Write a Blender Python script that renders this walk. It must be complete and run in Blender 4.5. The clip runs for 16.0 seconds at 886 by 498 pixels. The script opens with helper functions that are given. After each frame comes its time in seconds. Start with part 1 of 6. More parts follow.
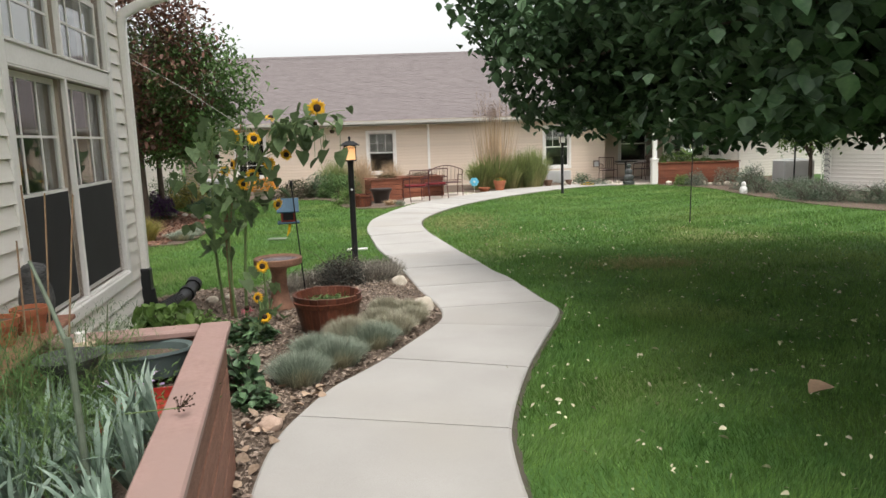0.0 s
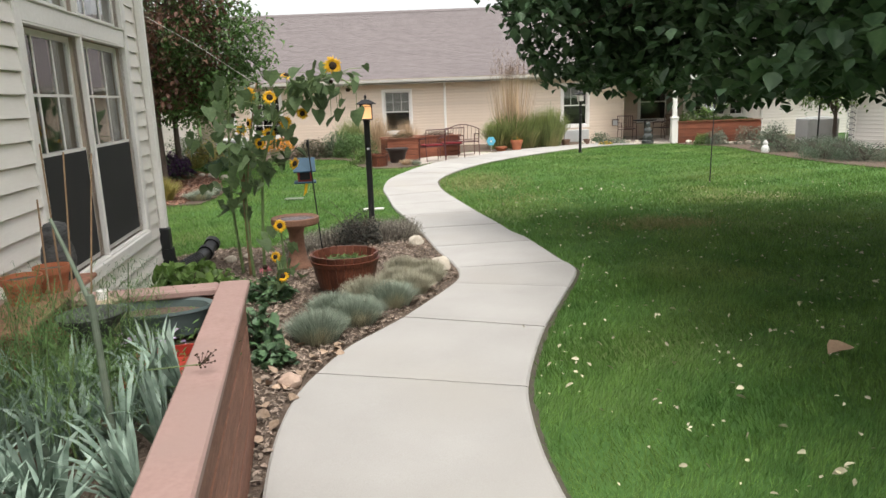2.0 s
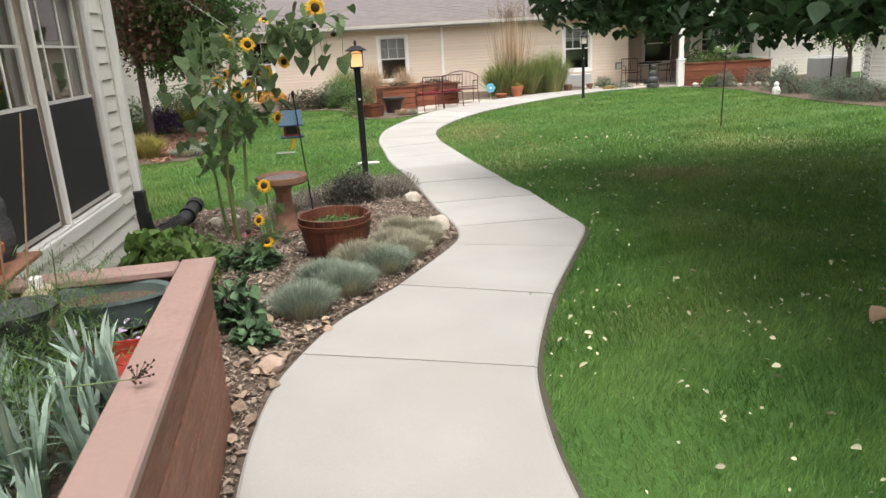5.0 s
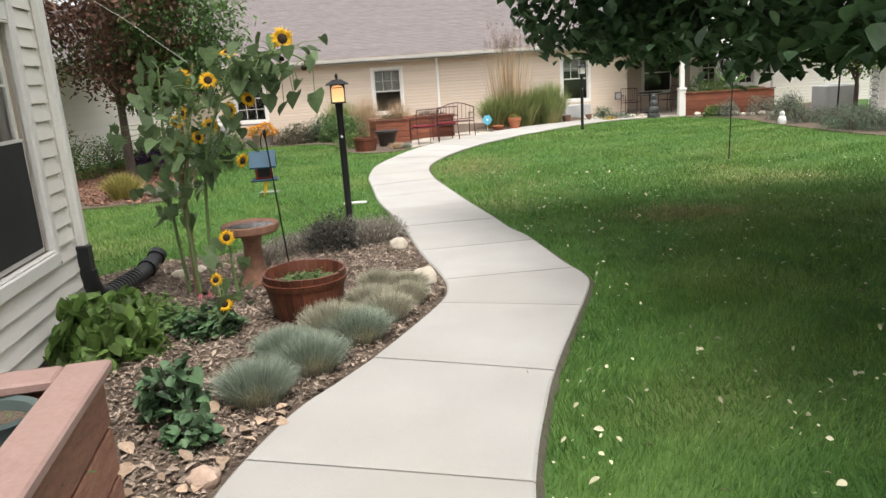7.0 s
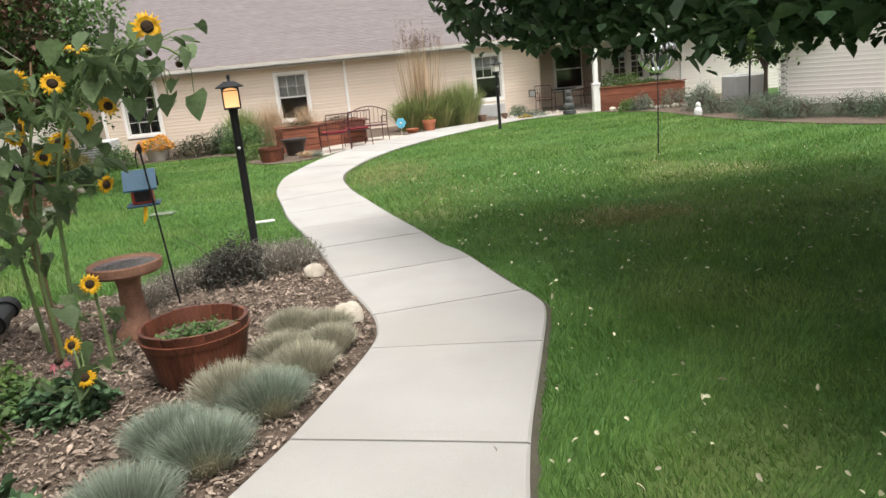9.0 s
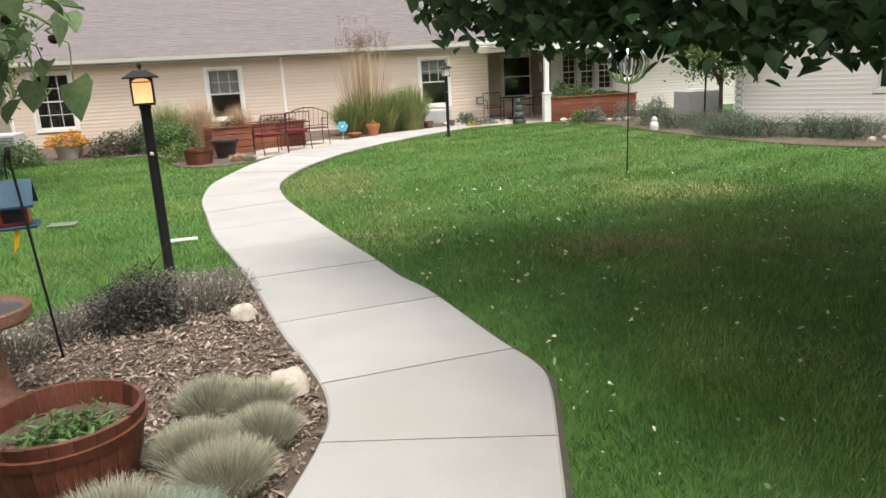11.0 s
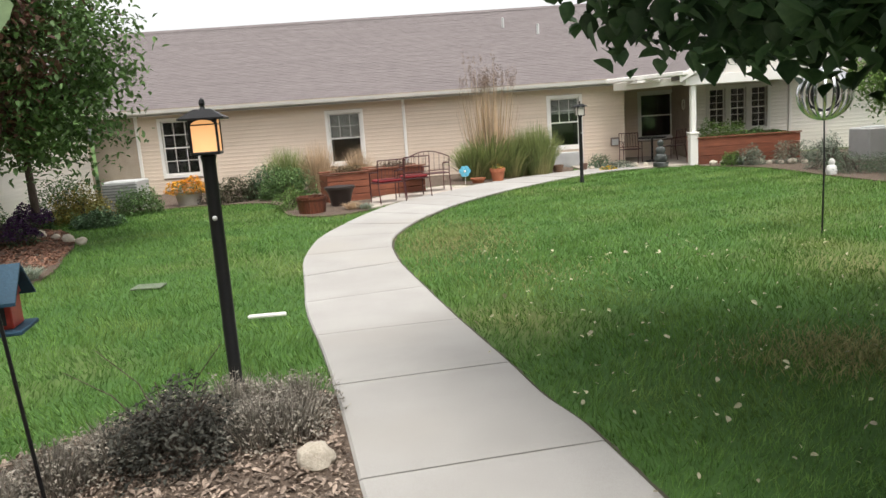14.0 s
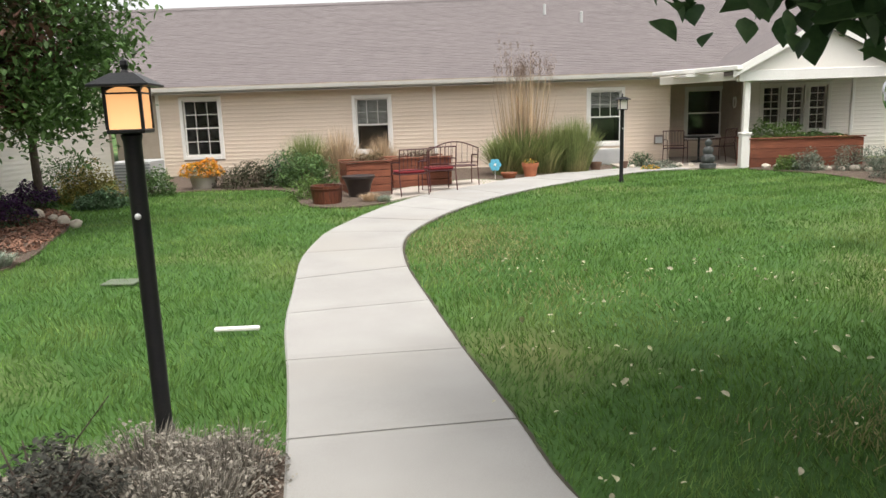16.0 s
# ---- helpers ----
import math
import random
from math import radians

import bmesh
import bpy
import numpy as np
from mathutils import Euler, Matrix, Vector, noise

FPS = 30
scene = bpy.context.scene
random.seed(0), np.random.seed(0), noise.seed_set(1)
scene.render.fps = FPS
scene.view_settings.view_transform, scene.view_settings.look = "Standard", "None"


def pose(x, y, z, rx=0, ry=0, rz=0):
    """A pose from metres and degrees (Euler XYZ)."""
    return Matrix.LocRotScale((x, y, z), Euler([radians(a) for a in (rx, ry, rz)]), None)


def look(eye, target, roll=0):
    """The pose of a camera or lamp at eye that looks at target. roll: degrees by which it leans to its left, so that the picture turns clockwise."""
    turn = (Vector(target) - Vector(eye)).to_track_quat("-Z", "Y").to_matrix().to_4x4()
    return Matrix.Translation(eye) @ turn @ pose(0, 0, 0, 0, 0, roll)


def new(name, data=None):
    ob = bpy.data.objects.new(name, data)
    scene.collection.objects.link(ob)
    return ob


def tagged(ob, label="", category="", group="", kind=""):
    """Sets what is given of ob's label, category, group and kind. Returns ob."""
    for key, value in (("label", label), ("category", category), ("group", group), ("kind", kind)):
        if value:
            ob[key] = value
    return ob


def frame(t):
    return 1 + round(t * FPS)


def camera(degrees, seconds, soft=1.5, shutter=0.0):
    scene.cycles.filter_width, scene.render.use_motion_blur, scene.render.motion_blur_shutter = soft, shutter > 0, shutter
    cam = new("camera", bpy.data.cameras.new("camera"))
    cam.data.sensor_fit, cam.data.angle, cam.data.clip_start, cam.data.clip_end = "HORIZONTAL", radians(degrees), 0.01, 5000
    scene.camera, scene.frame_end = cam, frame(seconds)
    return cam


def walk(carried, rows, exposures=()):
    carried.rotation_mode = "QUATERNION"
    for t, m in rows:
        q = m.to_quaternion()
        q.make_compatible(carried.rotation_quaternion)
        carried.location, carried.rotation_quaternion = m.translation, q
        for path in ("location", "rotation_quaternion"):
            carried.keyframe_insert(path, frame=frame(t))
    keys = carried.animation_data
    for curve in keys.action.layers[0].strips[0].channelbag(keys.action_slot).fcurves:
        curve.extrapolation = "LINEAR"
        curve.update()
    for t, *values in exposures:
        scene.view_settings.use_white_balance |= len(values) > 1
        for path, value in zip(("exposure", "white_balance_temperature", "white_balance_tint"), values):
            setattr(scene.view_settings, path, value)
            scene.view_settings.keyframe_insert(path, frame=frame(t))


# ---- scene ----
cam = camera(64.2, 16.0)
PATH = [
    (0, (0.328, -0.939, 1.82), (0.337, 1.037, 1.509), -1.8),
    (0.5, (0.337, -0.947, 1.822), (0.347, 1.021, 1.47), -2.3),
    (1, (0.342, -0.95, 1.822), (0.352, 1.019, 1.471), -2.6),
    (1.5, (0.333, -0.939, 1.82), (0.312, 1.027, 1.455), -2.4),
    (2, (0.32, -0.926, 1.812), (0.28, 1.029, 1.392), -2.0),
    (2.5, (0.32, -0.913, 1.814), (0.282, 1.042, 1.391), -1.9),
    (3, (0.298, -0.896, 1.813), (0.305, 1.056, 1.378), -2.0),
    (3.5, (0.246, -0.863, 1.788), (0.264, 1.07, 1.272), -2.3),
    (3.7, (0.256, -0.854, 1.783), (0.255, 1.062, 1.212), -2.8),
    (5.8, (0.361, -0.058, 1.805), (0.303, 1.863, 1.252), -3.0),
    (6, (0.359, 0.008, 1.817), (0.329, 1.932, 1.271), -2.7),
    (6.5, (0.401, 0.193, 1.846), (0.303, 2.161, 1.502), -3.7),
    (7, (0.458, 0.386, 1.799), (0.411, 2.327, 1.319), -3.7),
    (7.5, (0.434, 0.607, 1.789), (0.514, 2.55, 1.322), -3.8),
    (8, (0.4, 0.867, 1.763), (0.638, 2.791, 1.272), -3.7),
    (8.5, (0.401, 1.169, 1.737), (0.588, 3.09, 1.214), -5.2),
    (9, (0.395, 1.445, 1.72), (0.581, 3.376, 1.232), -5.5),
    (9.2, (0.376, 1.57, 1.715), (0.719, 3.495, 1.295), -6.1),
    (11.3, (0.317, 2.893, 1.688), (0.669, 4.799, 1.197), -2.4),
    (11.5, (0.319, 3.017, 1.687), (0.548, 4.945, 1.208), -3.5),
    (12, (0.372, 3.282, 1.673), (0.42, 5.21, 1.144), -3.6),
    (12.5, (0.322, 3.606, 1.682), (0.441, 5.556, 1.254), -4.6),
    (13, (0.324, 3.89, 1.683), (0.419, 5.853, 1.312), -3.4),
    (13.5, (0.375, 4.184, 1.673), (0.182, 6.137, 1.286), -5.0),
    (14, (0.431, 4.478, 1.65), (0.477, 6.445, 1.293), -3.9),
    (14.5, (0.473, 4.797, 1.647), (0.575, 6.753, 1.245), -3.1),
    (15, (0.594, 5.073, 1.654), (0.541, 7.037, 1.28), -2.1),
    (15.2, (0.581, 5.187, 1.608), (0.593, 7.143, 1.192), -1.6),
    (15.5, (0.577, 5.391, 1.598), (0.563, 7.359, 1.242), -1.7),
    (16, (0.66, 5.576, 1.587), (0.611, 7.539, 1.21), -1.8),
]
walk(cam, [(t, look(eye, target, roll)) for t, eye, target, roll in PATH], [(0, 0.93), (3.0, 1.15), (8.5, 1.2), (12.5, 1.17), (13.5, 1.0), (14.5, 0.95), (16, 1.0)])

# ---- light: bright overcast afternoon ----
world = bpy.data.worlds.new("overcast_sky")
scene.world = world
world.use_nodes = True
wn = world.node_tree.nodes
sky = wn.new("ShaderNodeTexSky")
sky.sky_type, sky.sun_disc = "NISHITA", False
sky.sun_elevation, sky.sun_rotation = radians(69.7), radians(162)
sky.air_density, sky.dust_density, sky.ozone_density = 1.0, 4.0, 1.0
grey = wn.new("ShaderNodeHueSaturation")
grey.inputs["Saturation"].default_value = 0.06
world.node_tree.links.new(sky.outputs[0], grey.inputs["Color"])
world.node_tree.links.new(grey.outputs[0], wn["Background"].inputs[0])
wn["Background"].inputs[1].default_value = 0.15
sun_data = bpy.data.lights.new("sun", "SUN")
sun_data.energy, sun_data.angle, sun_data.color = 1.1, radians(20), (1.0, 0.96, 0.9)
sun = new("sun", sun_data)
sun.matrix_world = look((0, 0, 30), (-3.5, 10.5, 0))


# ---- materials ----
def mat(name, a, b=None, rough=0.8, scale=6.0, fine=60.0, bump=0.15, metal=0.0, stretch=(1, 1, 1), rand=0.0, island=0.0,
        trans=0.0, c=None, dist=0.01, spec=0.3):
    """Two-scale varied surface from colour a to b, with grain bump; rand/island vary brightness piece by piece."""
    m = bpy.data.materials.new(name)
    m.use_nodes = True
    nt = m.node_tree
    n, l = nt.nodes, nt.links
    p = n["Principled BSDF"]
    p.inputs["Roughness"].default_value, p.inputs["Metallic"].default_value = rough, metal
    p.inputs["Specular IOR Level"].default_value = spec
    b = b or tuple(x * 0.75 for x in a)
    co = n.new("ShaderNodeTexCoord")
    mp = n.new("ShaderNodeMapping")
    mp.inputs["Scale"].default_value = stretch
    l.new(co.outputs["Object"], mp.inputs[0])
    big, small = n.new("ShaderNodeTexNoise"), n.new("ShaderNodeTexNoise")
    for t, s in ((big, scale), (small, fine)):
        l.new(mp.outputs[0], t.inputs["Vector"])
        t.inputs["Scale"].default_value, t.inputs["Detail"].default_value = s, 5
    add = n.new("ShaderNodeMath")
    add.operation = "ADD"
    l.new(big.outputs[0], add.inputs[0])
    l.new(small.outputs[0], add.inputs[1])
    ramp = n.new("ShaderNodeMapRange")
    ramp.inputs["From Min"].default_value, ramp.inputs["From Max"].default_value = 0.7, 1.3
    l.new(add.outputs[0], ramp.inputs[0])
    mix = n.new("ShaderNodeMix")
    mix.data_type = "RGBA"
    mix.inputs[6].default_value, mix.inputs[7].default_value = (*b, 1), (*a, 1)
    l.new(ramp.outputs[0], mix.inputs[0])
    col = mix.outputs[2]
    if c:
        third = n.new("ShaderNodeTexNoise")
        l.new(mp.outputs[0], third.inputs["Vector"])
        third.inputs["Scale"].default_value = scale * 0.4
        r3 = n.new("ShaderNodeMapRange")
        r3.inputs["From Min"].default_value, r3.inputs["From Max"].default_value = 0.52, 0.68
        l.new(third.outputs[0], r3.inputs[0])
        m3 = n.new("ShaderNodeMix")
        m3.data_type = "RGBA"
        l.new(r3.outputs[0], m3.inputs[0])
        l.new(col, m3.inputs[6])
        m3.inputs[7].default_value = (*c, 1)
        col = m3.outputs[2]
    if rand or island:
        src = n.new("ShaderNodeNewGeometry").outputs["Random Per Island"] if island else n.new("ShaderNodeObjectInfo").outputs["Random"]
        k = rand or island
        mr = n.new("ShaderNodeMapRange")
        mr.inputs["To Min"].default_value, mr.inputs["To Max"].default_value = 1 - k, 1 + k
        l.new(src, mr.inputs[0])
        hs = n.new("ShaderNodeHueSaturation")
        l.new(mr.outputs[0], hs.inputs["Value"])
        l.new(col, hs.inputs["Color"])
        col = hs.outputs[0]
    l.new(col, p.inputs["Base Color"])
    if bump:
        bp = n.new("ShaderNodeBump")
        bp.inputs["Strength"].default_value, bp.inputs["Distance"].default_value = bump, dist
        l.new(add.outputs[0], bp.inputs["Height"])
        l.new(bp.outputs[0], p.inputs["Normal"])
    if trans:
        tr = n.new("ShaderNodeBsdfTranslucent")
        l.new(col, tr.inputs[0])
        ms = n.new("ShaderNodeMixShader")
        ms.inputs[0].default_value = trans
        l.new(p.outputs[0], ms.inputs[1])
        l.new(tr.outputs[0], ms.inputs[2])
        l.new(ms.outputs[0], n["Material Output"].inputs[0])
    return m


LAWN = mat("lawn_soil", (0.07, 0.145, 0.032), (0.045, 0.105, 0.022), 0.95, 0.7, 30, 0.6, c=(0.16, 0.17, 0.06))
BLADE = mat("grass_blade", (0.165, 0.278, 0.065), (0.074, 0.165, 0.037), 0.6, 1.3, 5, 0, island=0.42, trans=0.3, c=(0.2, 0.285, 0.08))
CONCRETE = mat("concrete", (0.39, 0.375, 0.35), (0.305, 0.29, 0.27), 0.9, 1.2, 220, 0.12, rand=0.04, c=(0.34, 0.32, 0.29), dist=0.003)
DARKJOINT = mat("joint_dirt", (0.085, 0.075, 0.055), None, 1, 20, 90, 0.2)
MULCH = mat("mulch_soil", (0.165, 0.122, 0.092), (0.085, 0.062, 0.047), 1, 9, 60, 0.9, dist=0.03)
CHIP = mat("bark_chip", (0.38, 0.30, 0.24), (0.15, 0.115, 0.09), 0.95, 5, 60, 0.3, island=0.55)
SIDING = mat("tan_vinyl_siding", (0.70, 0.585, 0.475), (0.645, 0.535, 0.43), 0.65, 0.6, 14, 0.05, stretch=(1, 1, 6), rand=0.03)
SIDE_W = mat("pale_vinyl_siding", (0.83, 0.785, 0.73), (0.78, 0.73, 0.67), 0.6, 0.6, 14, 0.05, stretch=(1, 1, 6), rand=0.03)
WALLCORE = mat("wall_sheathing", (0.42, 0.35, 0.28), None, 0.9, 3, 30, 0.1)
WHITE = mat("white_painted_trim", (0.82, 0.79, 0.75), (0.73, 0.70, 0.655), 0.55, 2, 40, 0.05)
SHINGLE = mat("grey_brown_shingle", (0.18, 0.156, 0.152), (0.142, 0.122, 0.12), 0.95, 3.0, 90, 0.3, island=0.035, dist=0.02)
# near-black colour that stands in for the shade indoors
INTERIOR_SHADE = mat("interior_shade", (0.05, 0.047, 0.045), None, 0.9, 2, 20, 0)
SCREEN = mat("insect_mesh", (0.03, 0.03, 0.031), (0.02, 0.02, 0.021), 0.7, 3, 300, 0.1)
CURTAIN = mat("pale_curtain", (0.55, 0.53, 0.5), (0.42, 0.4, 0.38), 0.9, 1, 30, 0.2, stretch=(14, 14, 1))
BLACK = mat("black_metal", (0.012, 0.012, 0.014), (0.02, 0.019, 0.018), 0.4, 8, 90, 0.08, metal=0.3)
REDWOOD = mat("red_stained_wood", (0.25, 0.085, 0.045), (0.12, 0.042, 0.025), 0.6, 3, 40, 0.3, stretch=(1, 1, 8), rand=0.3, dist=0.004)
CEDAR = mat("cedar_stave", (0.17, 0.056, 0.03), (0.05, 0.018, 0.012), 0.5, 5, 40, 0.3, stretch=(9, 9, 0.6), rand=0.4, dist=0.004)
CAPWOOD = mat("brown_painted_cap", (0.335, 0.218, 0.192), (0.27, 0.172, 0.15), 0.6, 5, 50, 0.2, stretch=(1, 1, 1), dist=0.003, c=(0.29, 0.195, 0.172))
BEDWOOD = mat("weathered_red_timber", (0.30, 0.145, 0.095), (0.15, 0.065, 0.042), 0.7, 4, 30, 0.5, stretch=(1, 1, 6), rand=0.12, dist=0.005)
BARK = mat("tree_bark", (0.13, 0.1, 0.08), (0.06, 0.046, 0.038), 0.95, 8, 50, 0.9, stretch=(1, 1, 0.3), dist=0.02)
TERRA = mat("terracotta", (0.42, 0.15, 0.075), (0.33, 0.11, 0.055), 0.75, 9, 70, 0.15)
CHAIRMETAL = mat("dark_red_metal", (0.10, 0.028, 0.028), (0.05, 0.02, 0.02), 0.45, 8, 90, 0.08)
STONE = mat("pale_stone", (0.56, 0.50, 0.41), (0.40, 0.35, 0.28), 0.9, 10, 70, 0.5)
REDSTONE = mat("rusty_granite", (0.31, 0.165, 0.108), (0.17, 0.088, 0.06), 0.85, 14, 90, 0.5)
STATUE = mat("dark_cast_stone", (0.10, 0.105, 0.10), (0.035, 0.037, 0.036), 0.7, 12, 60, 0.5)
PALESTATUE = mat("white_cast_stone", (0.7, 0.69, 0.66), (0.5, 0.49, 0.47), 0.8, 12, 60, 0.4)
GREYMETAL = mat("grey_painted_metal", (0.50, 0.50, 0.49), (0.42, 0.42, 0.41), 0.5, 4, 50, 0.05)
BLACKPLASTIC = mat("black_plastic_pipe", (0.014, 0.015, 0.016), (0.025, 0.025, 0.026), 0.45, 10, 80, 0.1)
LEAF_OAK = mat("dark_green_leaf", (0.092, 0.155, 0.07), (0.042, 0.086, 0.042), 0.5, 3, 30, 0.1, island=0.5, trans=0.18, spec=0.3)
LEAF_MID = mat("mid_green_leaf", (0.13, 0.215, 0.07), (0.07, 0.13, 0.04), 0.55, 3, 30, 0.1, island=0.45, trans=0.3)
LEAF_SUN = mat("sunflower_leaf", (0.145, 0.205, 0.095), (0.08, 0.125, 0.055), 0.65, 6, 40, 0.2, island=0.4, trans=0.35)
LEAF_LIGHT = mat("light_green_leaf", (0.17, 0.26, 0.07), (0.095, 0.165, 0.04), 0.55, 3, 30, 0.1, island=0.4, trans=0.35)
LEAF_RED = mat("maroon_leaf", (0.155, 0.075, 0.05), (0.075, 0.04, 0.03), 0.6, 2, 30, 0.1, island=0.5, trans=0.25, c=(0.06, 0.10, 0.035))
LEAF_YEL = mat("yellowing_leaf", (0.36, 0.27, 0.07), (0.2, 0.19, 0.05), 0.6, 3, 30, 0.1, island=0.4, trans=0.3)
LEAF_GREY = mat("grey_green_leaf", (0.20, 0.235, 0.175), (0.12, 0.15, 0.11), 0.7, 3, 30, 0.1, island=0.4, trans=0.2)
FESCUE = mat("blue_grey_fescue", (0.33, 0.37, 0.29), (0.19, 0.235, 0.18), 0.7, 4, 20, 0, island=0.45, trans=0.25, c=(0.4, 0.36, 0.23))
STRAW = mat("straw_grass", (0.60, 0.45, 0.30), (0.42, 0.31, 0.20), 0.8, 2, 20, 0, island=0.4, trans=0.25)
REED = mat("green_reed", (0.28, 0.31, 0.12), (0.16, 0.21, 0.075), 0.6, 2, 20, 0, island=0.4, trans=0.25, c=(0.42, 0.36, 0.17))
LEEK = mat("pale_leek_leaf", (0.35, 0.44, 0.36), (0.13, 0.2, 0.15), 0.5, 3, 25, 0.1, island=0.3, trans=0.25)
CATMINT = mat("purple_grey_foliage", (0.33, 0.295, 0.245), (0.185, 0.17, 0.14), 0.8, 3, 30, 0.1, island=0.5, trans=0.2)
DARKBUSH = mat("dark_purple_foliage", (0.065, 0.062, 0.05), (0.035, 0.036, 0.028), 0.7, 3, 30, 0.1, island=0.5, trans=0.15)
YELLOW = mat("sunflower_petal", (0.80, 0.50, 0.02), (0.66, 0.34, 0.01), 0.6, 8, 50, 0.1, island=0.15, trans=0.3)
ORANGE = mat("orange_bloom", (0.75, 0.27, 0.03), (0.6, 0.36, 0.03), 0.6, 8, 50, 0.1, island=0.3, trans=0.2)
PURPLE = mat("purple_bloom", (0.09, 0.035, 0.11), (0.045, 0.02, 0.06), 0.7, 8, 50, 0.1, island=0.3)
PINK = mat("pink_petal", (0.55, 0.16, 0.2), None, 0.6, 8, 50, 0.1, trans=0.3)
BROWN = mat("seed_head", (0.05, 0.03, 0.014), (0.025, 0.016, 0.01), 0.95, 30, 120, 0.8)
STEM = mat("green_stem", (0.17, 0.23, 0.09), (0.11, 0.16, 0.06), 0.7, 6, 40, 0.2)
CANE = mat("bamboo_cane", (0.27, 0.18, 0.10), (0.17, 0.10, 0.06), 0.7, 6, 40, 0.2)
REDCLOTH = mat("red_cushion", (0.28, 0.035, 0.04), (0.2, 0.025, 0.03), 0.9, 20, 150, 0.3)
BLUE = mat("blue_painted_wood", (0.025, 0.072, 0.115), (0.018, 0.05, 0.08), 0.6, 10, 60, 0.2)
CYAN = mat("turquoise_pinwheel", (0.13, 0.45, 0.6), None, 0.4, 10, 60, 0.05)
REDPLASTIC = mat("red_plastic", (0.42, 0.05, 0.035), None, 0.4, 10, 60, 0.05)
TANPLASTIC = mat("tan_plastic", (0.48, 0.38, 0.26), None, 0.5, 10, 60, 0.1)
DEADLEAF = mat("fallen_leaf", (0.62, 0.55, 0.42), (0.33, 0.34, 0.18), 0.8, 4, 40, 0.2, island=0.4)
CABLE = mat("pale_cable", (0.36, 0.34, 0.3), None, 0.6, 10, 60, 0)
PATIO = mat("pale_paving", (0.48, 0.42, 0.36), (0.38, 0.33, 0.28), 0.9, 2, 80, 0.2)


def simple(name, colour, rough, **inputs):
    m = bpy.data.materials.new(name)
    m.use_nodes = True
    p = m.node_tree.nodes["Principled BSDF"]
    p.inputs["Base Color"].default_value, p.inputs["Roughness"].default_value = (*colour, 1), rough
    for k, v in inputs.items():
        p.inputs[k.replace("_", " ")].default_value = v
    return m


GLASS = simple("window_glass", (0.9, 0.93, 0.92), 0.02, Transmission_Weight=1.0, IOR=1.5)
CHROME = simple("polished_steel", (0.65, 0.65, 0.66), 0.18, Metallic=1.0)
AMBER = simple("lit_amber_glass", (0.78, 0.5, 0.26), 0.5, Emission_Color=(1.0, 0.48, 0.18, 1), Emission_Strength=0.4)


